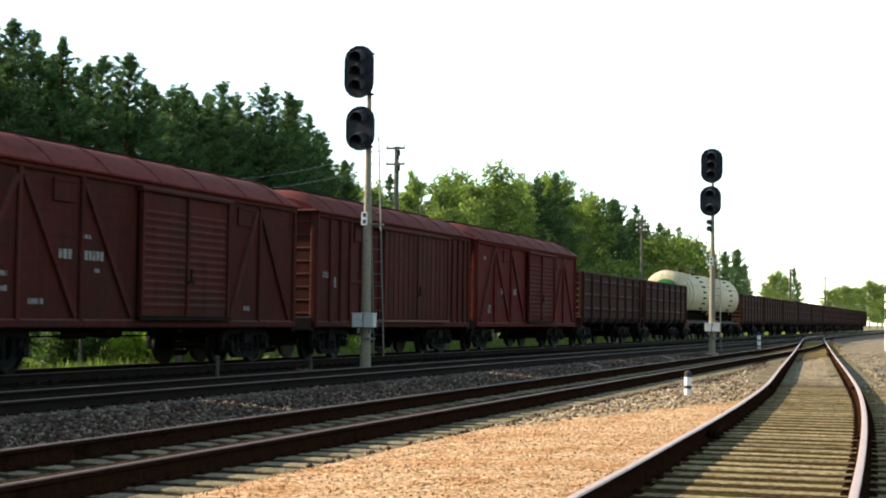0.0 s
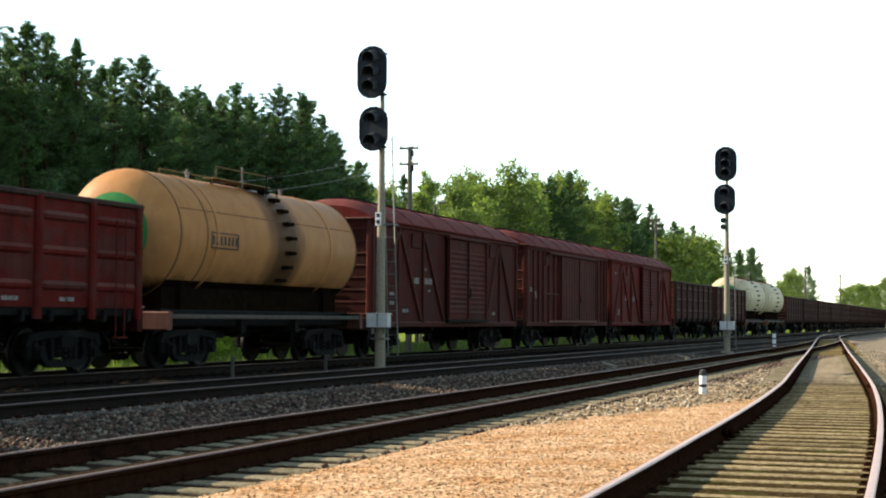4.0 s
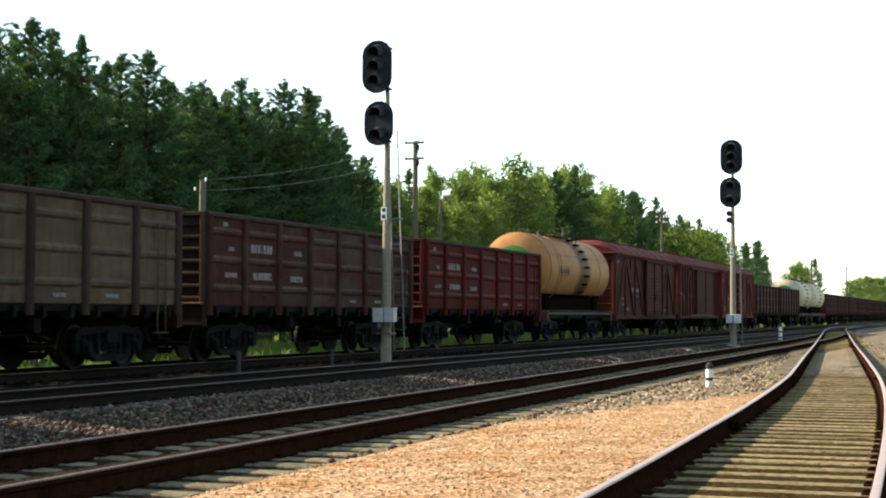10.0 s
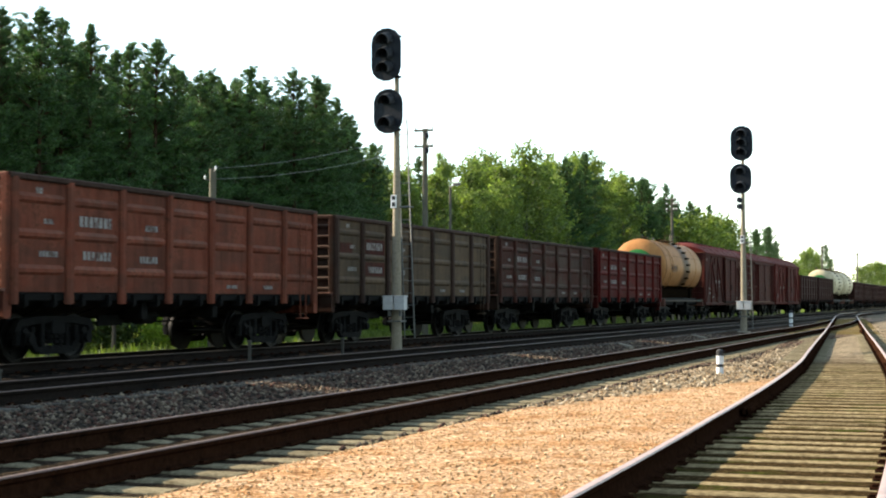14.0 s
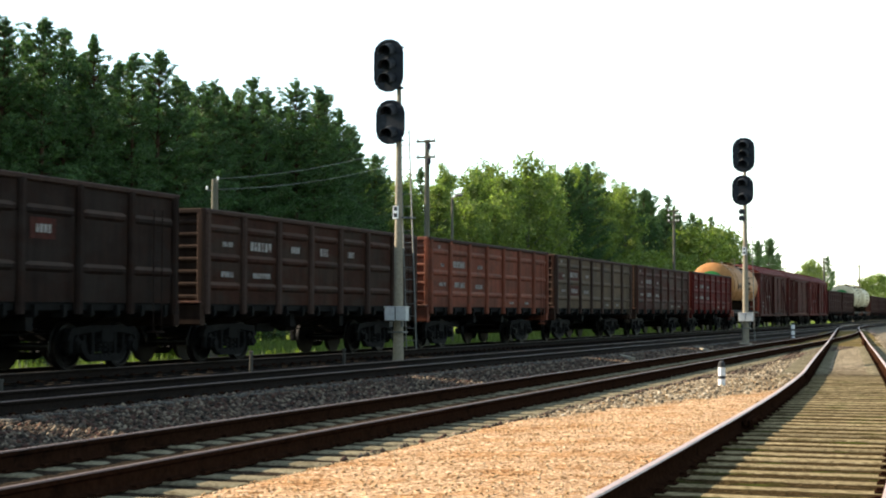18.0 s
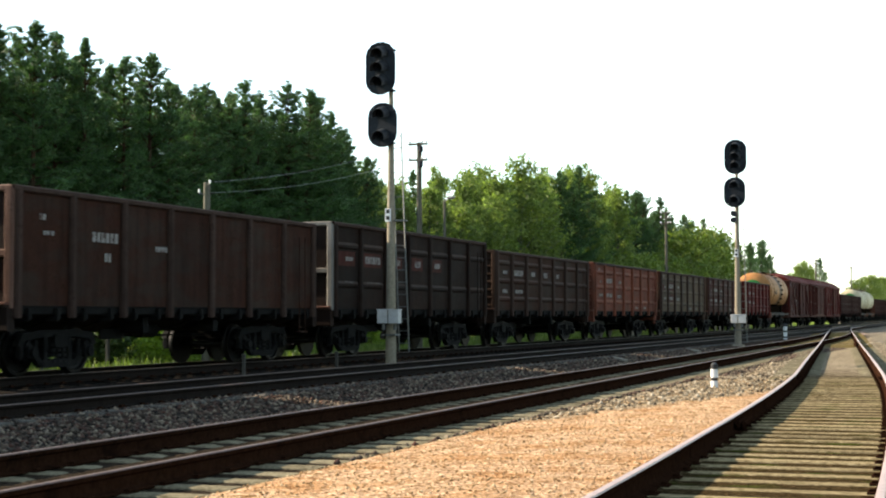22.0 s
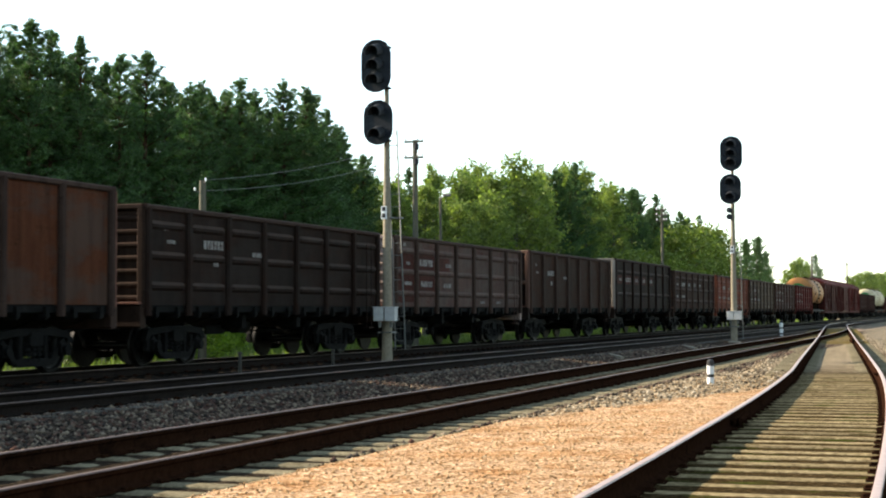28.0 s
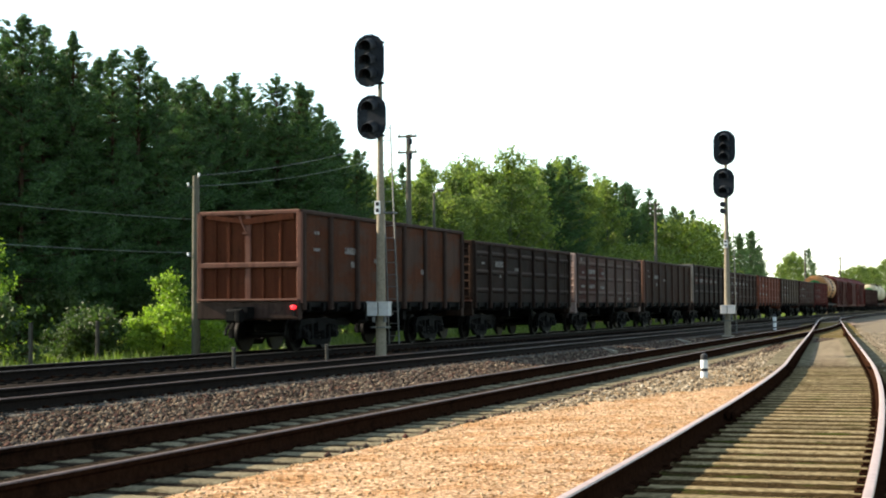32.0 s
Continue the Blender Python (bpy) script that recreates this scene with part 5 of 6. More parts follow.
        part("end_platform", MB().box((0, half - 0.85, 1.30), (2.9, 0.6, 0.04)), UNDERGEAR, w, at=turn)
    # added black block: closes the gap below the barrel, stands for shade
    cr = [(-0.92, 1.30), (0.92, 1.30)] + [(x, zc - math.sqrt(R * R - x * x) - 0.012) for x in (0.92, 0.8, 0.4, 0.0, -0.4, -0.8, -0.92)]
    part("tank_cradle", MB().prism(cr, -L + 0.75, L - 0.75), TAR_SHADE, w, "added black fill for the shade under the barrel")
    part("underframe", MB().box((0, 0, 1.16), (2.3, 2 * half - 1.4, 0.40), 0.05), UNDERGEAR, w)
    for y, z, b, hh in marks:
        mk = MB()
        n = max(2, round(b / (hh * 0.42)))
        for k in range(n):
            yy = y - b / 2 + (k + 0.5) * b / n
            x = math.sqrt((R + 0.008) ** 2 - (z - zc) ** 2)
            mk.box((x, yy, z), (0.006, b / n * 0.42, hh * 0.5))
        xm = math.sqrt((R + 0.008) ** 2 - (z - zc) ** 2)
        for zz in (z - hh * 0.42, z + hh * 0.42):
            part("mark_border", MB().box((xm, y, zz), (0.012, b, 0.025)), MARK_BLACK, w)
        for yy in (y - b / 2, y + b / 2):
            part("mark_border", MB().box((xm, yy, z), (0.012, 0.025, hh * 0.84)), MARK_BLACK, w)
        part("stencil_mark", mk, MARK_BLACK, w, "black painted marks")
    running_gear(w, half - 2.1, half)
    return w


SEAM = surface("grimy_weld", (0.060, 0.032, 0.014), (0.110, 0.058, 0.025), 9, 0.8, c2=(0.035, 0.020, 0.010), patch=0.55, patch_scale=2.0)
GANGWAY = surface("ochre_gangway", (0.110, 0.070, 0.030), (0.180, 0.115, 0.050), 9, 0.8, c2=(0.040, 0.026, 0.014), patch=0.55, patch_scale=2.0)
FRAME_TANK = surface("dusty_frame", (0.045, 0.037, 0.029), (0.085, 0.070, 0.055), 7, 0.8, c2=(0.03, 0.09, 0.072), patch=0.6, patch_scale=0.8)

# stencil marks of an open wagon: y from its middle, height, width, letter height
MK = [(-5.5, 3.27, 0.22, 0.14), (-3.65, 2.75, 1.15, 0.26), (-1.6, 2.72, 0.5, 0.16), (-5.2, 2.70, 0.3, 0.12), (-3.6, 2.08, 1.0, 0.22), (-5.2, 2.08, 0.6, 0.14), (-1.7, 2.05, 0.7, 0.18), (1.9, 1.52, 0.5, 0.10), (3.7, 1.52, 0.5, 0.10)]
MK_FEW = [(-5.5, 3.05, 0.22, 0.14), (-3.4, 2.75, 0.95, 0.25), (-3.3, 2.35, 0.25, 0.22), (-1.2, 2.60, 0.6, 0.14), (-5.3, 2.75, 0.35, 0.1)]
MK_LOW = [(-3.65, 2.75, 1.1, 0.26), (-5.3, 2.75, 0.5, 0.14), (-5.3, 2.05, 0.6, 0.16), (-1.8, 2.75, 0.5, 0.2), (-0.1, 2.75, 0.5, 0.25), (1.6, 2.75, 0.5, 0.2), (-3.6, 2.05, 0.9, 0.16)]

consist = []  # (wagon, distance of its middle ahead of the last wagon's tail)
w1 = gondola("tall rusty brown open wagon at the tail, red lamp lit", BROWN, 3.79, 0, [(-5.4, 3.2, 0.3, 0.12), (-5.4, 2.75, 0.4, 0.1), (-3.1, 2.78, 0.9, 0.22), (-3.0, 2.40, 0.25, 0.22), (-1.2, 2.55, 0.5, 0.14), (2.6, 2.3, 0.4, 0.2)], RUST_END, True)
lamp = part("tail_lamp", MB().lathe([(-0.06, 0.04), (-0.05, 0.058), (0.06, 0.058), (0.09, 0.04)], (1.40, -6.60, 1.20), 18, "Y"), LAMP_RED, w1, "lit red tail lamp disc", True)
part("lamp_bracket", MB().box((1.40, -6.52, 1.12), (0.06, 0.16, 0.3)), UNDERGEAR, w1)
consist.append((w1, 6.36))
FRAME_BROWN = wagon_paint("paint_brown_frame", (0.075, 0.040, 0.029), (0.10, 0.058, 0.043), (0.05, 0.026, 0.018))
PATCHES = {2: [(-6.1, -4.7, 1.5, 3.0), (-4.4, -2.9, 1.7, 3.0), (-2.6, -1.5, 2.5, 2.95)], 4: [(-6.0, -4.9, 2.55, 2.95), (-4.4, -3.0, 2.55, 2.95), (-2.4, -1.4, 2.55, 2.95), (-0.6, 0.3, 2.55, 2.95), (1.2, 2.0, 2.55, 2.95)], 7: [(-4.4, -2.9, 2.5, 2.95), (-6.0, -5.2, 2.5, 2.8), (-4.3, -2.9, 1.9, 2.3)], 8: [(-4.4, -3.0, 2.5, 2.95)]}
# dark paints for end walls, without the pale ledge tint
END_BROWN = wagon_paint("paint_deep_brown_end", (0.018, 0.0105, 0.0075), (0.028, 0.0170, 0.0120), (0.013, 0.0070, 0.0048), dusty=0.0)
RED_END = wagon_paint("paint_deep_red_end", (0.0270, 0.0040, 0.0032), (0.0380, 0.0066, 0.0050), (0.0150, 0.0040, 0.0028), dusty=0.0)
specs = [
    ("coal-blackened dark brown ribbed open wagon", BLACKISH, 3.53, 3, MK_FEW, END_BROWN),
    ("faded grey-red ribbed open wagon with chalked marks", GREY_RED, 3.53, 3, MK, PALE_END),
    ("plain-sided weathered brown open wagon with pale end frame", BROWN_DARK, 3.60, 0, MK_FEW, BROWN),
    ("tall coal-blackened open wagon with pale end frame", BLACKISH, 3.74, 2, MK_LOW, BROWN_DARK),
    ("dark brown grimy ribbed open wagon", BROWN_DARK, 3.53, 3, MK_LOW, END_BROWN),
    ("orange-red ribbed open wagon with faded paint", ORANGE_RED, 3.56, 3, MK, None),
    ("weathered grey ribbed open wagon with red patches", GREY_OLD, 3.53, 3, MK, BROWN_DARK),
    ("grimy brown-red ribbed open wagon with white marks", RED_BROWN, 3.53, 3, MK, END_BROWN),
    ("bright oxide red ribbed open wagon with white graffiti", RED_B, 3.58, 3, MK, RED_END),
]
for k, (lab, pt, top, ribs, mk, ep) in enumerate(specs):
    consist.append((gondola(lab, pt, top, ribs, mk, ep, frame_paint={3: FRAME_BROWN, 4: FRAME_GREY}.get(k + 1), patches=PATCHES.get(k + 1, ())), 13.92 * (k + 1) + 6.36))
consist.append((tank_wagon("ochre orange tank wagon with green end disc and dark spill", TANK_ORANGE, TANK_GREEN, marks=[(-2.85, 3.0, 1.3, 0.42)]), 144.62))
BMK = [(-6.45, 3.73, 0.20, 0.20), (-3.45, 2.40, 0.50, 0.24), (-2.42, 2.40, 0.72, 0.24), (-2.7, 2.78, 0.3, 0.1), (-5.5, 1.95, 0.4, 0.12), (-5.5, 1.67, 0.4, 0.14), (-4.4, 1.44, 0.5, 0.14), (4.4, 1.4, 0.3, 0.14), (-2.3, 2.1, 0.2, 0.1)]
consist.append((boxcar("dark oxide red covered wagon with diagonal braces", RED_A, 7.58, True, BMK, 1.2), 157.8))
consist.append((boxcar("brown-red covered wagon with close upright posts", RED_A, 7.03, False, [(-5.9, 2.4, 0.4, 0.2), (-5.25, 2.2, 0.2, 0.35)], 1.08, door_w=5.9), 172.85))
consist.append((boxcar("red covered wagon with diagonal braces and red roof", RED_B, 7.64, True, [(-6.2, 3.5, 0.2, 0.15), (-3.9, 2.3, 0.5, 0.3), (-2.3, 2.3, 0.4, 0.3), (-5.6, 1.6, 0.4, 0.4)], 1.2), 187.5))
FAR_BROWN = wagon_paint("paint_sooty_red_brown", (0.022, 0.0085, 0.0065), (0.034, 0.0135, 0.0105), (0.018, 0.0075, 0.005))
g_dark = gondola("sooty red-brown open wagon far up the train", FAR_BROWN, 3.53, 3, (), None, turning=False)
consist.append((g_dark, 202.29))
consist.append((copy_thing(g_dark, pose(0, 0, 0)), 216.21))
consist.append((tank_wagon("cream white tank wagon with green end disc", TANK_WHITE, TANK_GREEN), 229.0))
consist.append((tank_wagon("cream white tank wagon with rust streaks", TANK_WHITE, None), 240.75))
for k in range(11):
    consist.append((copy_thing(g_dark, pose(0, 0, 0)), 253.52 + 13.92 * k))


def tail_at(t):
    """Place of the last wagon's tail along the track: the train slowly gathers speed."""
    return -0.00025571 * t ** 3 + 0.0272125 * t * t + 4.529252 * t - 129.41487


for wagon, ahead in consist:
    wagon.matrix_world = pose(TRAIN_X, tail_at(0) + ahead, 0)


def motions():
    """The train rolls away along its track, and its wheels turn."""
    for wagon, ahead in consist:
        walk(wagon, [(t, pose(TRAIN_X, tail_at(t) + ahead, 0)) for t in range(0, 33, 2)])
    ticks = [round(i * 0.1, 2) for i in range(320)] + [32.0]
    turns = [(t, -math.degrees((tail_at(t) - tail_at(0)) / WHEEL_R)) for t in ticks]
    for ws in spinning:
        x, y, z = ws.location
        walk(ws, [(t, pose(x, y, z, a, 0, 0)) for t, a in turns])

# ---- trees, bushes, grass ----
def limb_mesh(segs, name, material, n=5):
    mb = MB()
    for a, b, r0, r1 in segs:
        mb.cyl(a, b, r0, n, r1, False)
    return mb.mesh(name, material, True)


def leaf_cloud(centres, spread, per, size, rng, flat=0.7, tilt=0.9, slim=0.5):
    """Small bent leaves round each centre: two triangles each, as numpy arrays."""
    c = np.repeat(centres, per, 0)
    s = np.repeat(spread, per)[:, None]
    p = c + rng.normal(0, 1, c.shape) * s * np.array([1, 1, flat])
    n = len(p)
    d = rng.normal(0, 1, (n, 3))
    d[:, 2] *= tilt
    d /= np.linalg.norm(d, axis=1)[:, None]
    e = np.cross(d, rng.normal(0, 1, (n, 3)))
    e /= np.linalg.norm(e, axis=1)[:, None] + 1e-9
    k = (size * rng.uniform(0.6, 1.3, n))[:, None]
    v = np.stack([p - d * k, p + e * k * slim, p + d * k, p - e * k * slim], 1)
    v[:, 1::2, 2] -= k * 0.12
    f = np.arange(4 * n).reshape(n, 4)
    return v.reshape(-1, 3), f


def pine(seed, height, low=0.22, width=2.3):
    """Scots pine at the wood's edge: straight bole, tiers of upswept limbs, flat sprays of needles."""
    r = np.random.default_rng(seed)
    lean = r.normal(0, 0.012, 2)
    at = lambda z: np.array([lean[0] * z, lean[1] * z, z])
    segs = []
    zs = np.linspace(-0.6, height, 9)
    rad = lambda z: 0.17 * (1 - max(z, 0) / height) ** 0.8 + 0.012
    for a, b in zip(zs, zs[1:]):
        segs.append((at(a), at(b), rad(a), rad(b)))
    cen, spr = [], []
    z = height * low
    while z < height - 0.25:
        u = (z - height * low) / (height * (1 - low))
        reach = width * min(1.0, 0.8 + 0.8 * u) * max(1 - u, 0.0) ** 0.72 * (0.84 + 0.26 * math.sin(z * 2.1 + seed)) + 0.05
        turn = r.uniform(0, 6.28)
        n = int(r.integers(5, 8))
        for k in range(n):
            a = turn + 6.28 * k / n + r.normal(0, 0.25)
            L = reach * r.uniform(0.40, 1.35)
            rise = (0.05 + 0.60 * u + 0.25 * u ** 4) * L * r.uniform(0.6, 1.5)
            p0 = at(z + r.normal(0, 0.05))
            p1 = p0 + np.array([math.cos(a) * L, math.sin(a) * L, rise])
            pm = (p0 + p1) / 2 + np.array([0, 0, -0.10 * L])
            segs.append((p0, pm, 0.032, 0.02))
            segs.append((pm, p1, 0.02, 0.008))
            m = int(2 + L * 4.0)
            for q in range(m):
                t = 0.30 + 0.72 * (q + r.uniform(0, 1)) / m
                base = p0 + (p1 - p0) * t + np.array([0, 0, -0.10 * L * 4 * t * max(1 - t, 0)])
                side = r.normal(0, 0.16 * L * (1.15 - t))
                cen.append(base + np.array([-math.sin(a) * side, math.cos(a) * side, 0.04 + r.normal(0, 0.03)]))
                spr.append((0.072 + 0.036 * L) * (1 - 0.45 * u * u))
        z += r.uniform(0.33, 0.50) * (1.0 + 0.30 * u - 0.55 * u ** 3)
    for q in range(7):
        cen.append(at(height + 0.1 - 0.14 * q) + r.normal(0, 0.03, 3))
        spr.append(0.07)
    v, f = leaf_cloud(np.array(cen), np.array(spr) * 1.12, 27, 0.138, r, 0.42, 0.85, 0.12)
    return limb_mesh(segs, "trunk", PINE_BARK), quick_mesh("crown", v, f, PINE_NEEDLES)


def broadleaf(seed, height, width, leaves, bark, low=0.2, per=26, leaf=0.13, clumps=340, trunk=0.13):
    """Birch or alder: forking limbs, crown of uneven leaf clumps with gaps."""
    r = np.random.default_rng(seed)
    segs = []
    at = lambda z: np.array([0.15 * math.sin(z * 0.35 + seed), 0.12 * math.cos(z * 0.3 + seed) - 0.12, z])
    zs = np.linspace(-0.6, height * 0.92, 7)
    for a, b in zip(zs, zs[1:]):
        segs.append((at(a), at(b), trunk * (1 - max(a, 0) / height) + 0.01, trunk * (1 - max(b, 0) / height) + 0.01))
    cen, spr = [], []
    limbs = int(clumps / 9)
    for k in range(limbs):
        u = (k + r.uniform(0, 1)) / limbs
        z = height * (low + (0.93 - low) * u)
        reach = width * (0.40 + 0.80 * math.sin(math.pi * min(0.22 + u * 0.78, 1))) * r.uniform(0.45, 1.2) * (1.05 - 0.35 * u)
        a = k * 2.4 + r.normal(0, 0.4)
        p0 = at(z)
        p1 = p0 + np.array([math.cos(a) * reach, math.sin(a) * reach, reach * r.uniform(0.25, 0.9)])
        segs.append((p0, p1, trunk * 0.32, 0.012))
        for q in range(9):
            t = r.uniform(0.35, 1.08)
            cen.append(p0 + (p1 - p0) * t + r.normal(0, 0.30 * width / 2.2, 3) * np.array([1, 1, 0.9]))
            spr.append(r.uniform(0.16, 0.38) * width / 2.2)
    for q in range(8):
        cen.append(at(height - 0.35 * q * r.uniform(0.5, 1)) + r.normal(0, 0.16, 3))
        spr.append(0.2)
    v, f = leaf_cloud(np.array(cen), np.array(spr), per, leaf, r, 0.8, 0.8)
    return limb_mesh(segs, "trunk", bark), quick_mesh("crown", v, f, leaves)


def plant(name, label, category, group, meshes, at, turn, k):
    t = thing(name, label, category, group, pose(*at, 0, 0, turn) @ Matrix.Diagonal((k, k, k, 1)))
    part("trunk", meshes[0], None, t)
    part("crown" if name.endswith("tree") else "foliage", meshes[1], None, t)
    return t


R = np.random.default_rng(77)
PINES = [pine(11 + k, h, lo, wd) for k, (h, lo, wd) in enumerate(((15.5, 0.14, 3.1), (14.5, 0.10, 3.4), (16.0, 0.20, 3.0), (13.5, 0.06, 3.5), (15.0, 0.16, 3.2)))]
BIRCHES = [broadleaf(31 + k, h, wd, BIRCH_LEAVES, BIRCH_BARK, lo) for k, (h, wd, lo) in enumerate(((14.5, 1.75, 0.14), (13.0, 2.0, 0.10), (15.5, 1.6, 0.16), (12.0, 2.2, 0.08)))]
ALDERS = [broadleaf(61 + k, h, wd, ALDER_LEAVES, PINE_BARK, 0.05, 16, 0.16, 280) for k, (h, wd) in enumerate(((7.5, 2.8), (6.0, 3.0), (9.0, 2.8)))]

# skyline: distance along the track, height; the wood's edge runs beside the line
PINE_EDGE = [(45.0, 14.0), (47.8, 13.4), (50.5, 13.6), (52.7, 13.8), (55.4, 13.9), (56.7, 13.8), (57.9, 13.0), (59.8, 13.3), (62.1, 14.0), (63.9, 12.9), (66.2, 13.1), (67.6, 13.3), (70.4, 13.7), (72.0, 13.6), (73.6, 14.4), (75.5, 13.7), (77.4, 14.9), (78.8, 14.6), (80.4, 14.5), (81.9, 14.7), (85.1, 14.1), (87.5, 13.4), (89.3, 12.6), (91.3, 11.9)]
for k, (y, top) in enumerate(PINE_EDGE):
    src = k % len(PINES)
    hgt = (15.5, 14.5, 16.0, 13.5, 15.0)[src]
    plant("pine_tree", "dark green Scots pine at the edge of the wood", "tree", "pine wood", PINES[src], (-39.3 + R.uniform(-0.8, 0.8), y, -0.7), R.uniform(0, 360), (top + 0.7) / hgt)
edge_y, edge_z = [p for p, _ in PINE_EDGE], [q for _, q in PINE_EDGE]
y = 45.0
while y < 92:
    src = int(R.integers(0, len(PINES)))
    top = float(np.interp(y, edge_y, edge_z)) * R.uniform(0.87, 0.99)
    plant("pine_tree", "dark green Scots pine filling the edge of the wood", "tree", "pine wood", PINES[src], (-41.3 + R.uniform(-0.9, 0.9), y, -0.7), R.uniform(0, 360), (top + 0.7) / (15.5, 14.5, 16.0, 13.5, 15.0)[src])
    y += R.uniform(1.1, 1.8)
for row, (x, step) in enumerate(((-43.2, 3.0), (-47.0, 4.0))):
    y = 48 + row * 1.3
    while y < 97 + row * 5:
        src = int(R.integers(0, len(PINES)))
        hgt = (15.5, 14.5, 16.0, 13.5, 15.0)[src]
        plant("pine_tree", "dark green Scots pine inside the wood", "tree", "pine wood", PINES[src], (x + R.uniform(-1, 1), y, -0.7), R.uniform(0, 360), R.uniform(12.5, 14.6) / hgt * (1 + (x + 39) * -0.006))
        y += step * R.uniform(0.8, 1.25)


def skyline(y):
    """Top of the leafy wood along the line, above the rails."""
    pts = [(92, 11.0), (98, 11.8), (105, 12.5), (110, 12.2), (113, 12.2), (118, 13.1), (123.5, 15.0), (127, 14.1), (130, 14.9), (140, 15.6), (146, 16.6), (160, 16.4), (173, 15.4), (182, 16.3), (197, 15.8), (207, 15.1), (216, 14.1), (228, 13.4), (258, 13.6), (275, 15.0), (286, 12.0), (293, 9.0)]
    return float(np.interp(y, [p for p, _ in pts], [q for _, q in pts])) + 0.25



for row, (x, step) in enumerate(((-40.0, 2.4), (-42.8, 2.4), (-46.5, 3.0))):
    y = 93.5 + row * 2
    while y < 236:
        far = 1 + max(0, y - 130) / 110
        src = int(R.integers(0, len(BIRCHES)))
        hgt = (14.5, 13.0, 15.5, 12.0)[src]
        if R.uniform() < float(np.interp(y, [148, 164], [0.22, 1.0])):
            ps = int(R.integers(0, len(PINES)))
            ph = (15.5, 14.5, 16.0, 13.5, 15.0)[ps]
            plant("pine_tree", "dark pine among birches along the line", "tree", "mixed wood", PINES[ps], (x + R.uniform(-1.2, 1.2), y, -0.7), R.uniform(0, 360), (skyline(y) + 0.8) * R.uniform(0.86, 1.0) / ph)
        else:
            plant("birch_tree", "sunlit fresh green birch along the line", "tree", "mixed wood", BIRCHES[src], (x + R.uniform(-1.2, 1.2), y, -0.7), R.uniform(0, 360), (skyline(y) + 0.8) * R.uniform(0.74, 1.02) / hgt)
        y += step * far * R.uniform(0.8, 1.2)
# dark clump where the wood ends
for y, x, top, k in ((240, -41.5, 12.4, 0), (246, -40, 12.8, 4), (252, -41, 13.0, 3), (258, -40, 13.6, 1), (264, -41, 14.0, 3), (270, -40, 14.6, 1), (276, -40.5, 15.0, 3), (282, -40, 12.6, 1), (287, -40, 9.6, 3)):
    plant("pine_tree", "dark pine in the clump where the wood ends", "tree", "mixed wood", PINES[k], (x, y, -0.7), R.uniform(0, 360), (top + 0.7) / (15.5, 14.5, 16.0, 13.5, 15.0)[k])
# lone trees up the line
for y, x, top, src, wide in ((352, -45, 11.0, 3, 1.0), (364, -45, 13.8, 1, 1.1), (378, -45, 14.6, 3, 1.1), (394, -45.5, 14.2, 1, 1.1), (520, -45, 13.0, 3, 1.5), (545, -45, 14.6, 1, 1.6), (579, -45, 16.0, 3, 1.6), (612, -45, 17.0, 1, 1.7), (650, -45, 17.2, 3, 1.7), (700, -46, 18.0, 0, 1.8), (745, -45, 23.0, 3, 1.5), (790, -44, 23.0, 1, 1.6), (850, -44, 24.0, 3, 1.6), (930, -46, 25.0, 1, 1.7)):
    t = plant("birch_tree", "lone leafy tree far up the line", "tree", "far trees", BIRCHES[src], (x, y, -0.8), R.uniform(0, 360), (top + 0.8) / (14.5, 13.0, 15.5, 12.0)[src])
    t.scale = (t.scale[0] * wide, t.scale[1] * wide, t.scale[2])
for y, top in ((411, 16.6), (424, 13.0)):
    plant("pine_tree", "lone dark tree far up the line", "tree", "far trees", PINES[3], (-45, y, -0.8), R.uniform(0, 360), (top + 0.8) / 13.5)
# bright low alders in front of the wood
for y, x, top, src in ((138, -33, 5.6, 1), (147, -33.5, 6.8, 1), (157, -33, 7.2, 0), (166, -33.5, 10.4, 0), (174, -33, 11.3, 2), (182, -33, 11.6, 2), (191, -33.5, 11.6, 2)):
    hgt = (7.5, 6.0, 9.0)[src]
    plant("alder_tree", "bright yellow-green young alder before the wood", "tree", "young alders", ALDERS[src], (x, y, -0.7), R.uniform(0, 360), (top + 0.7) / hgt)

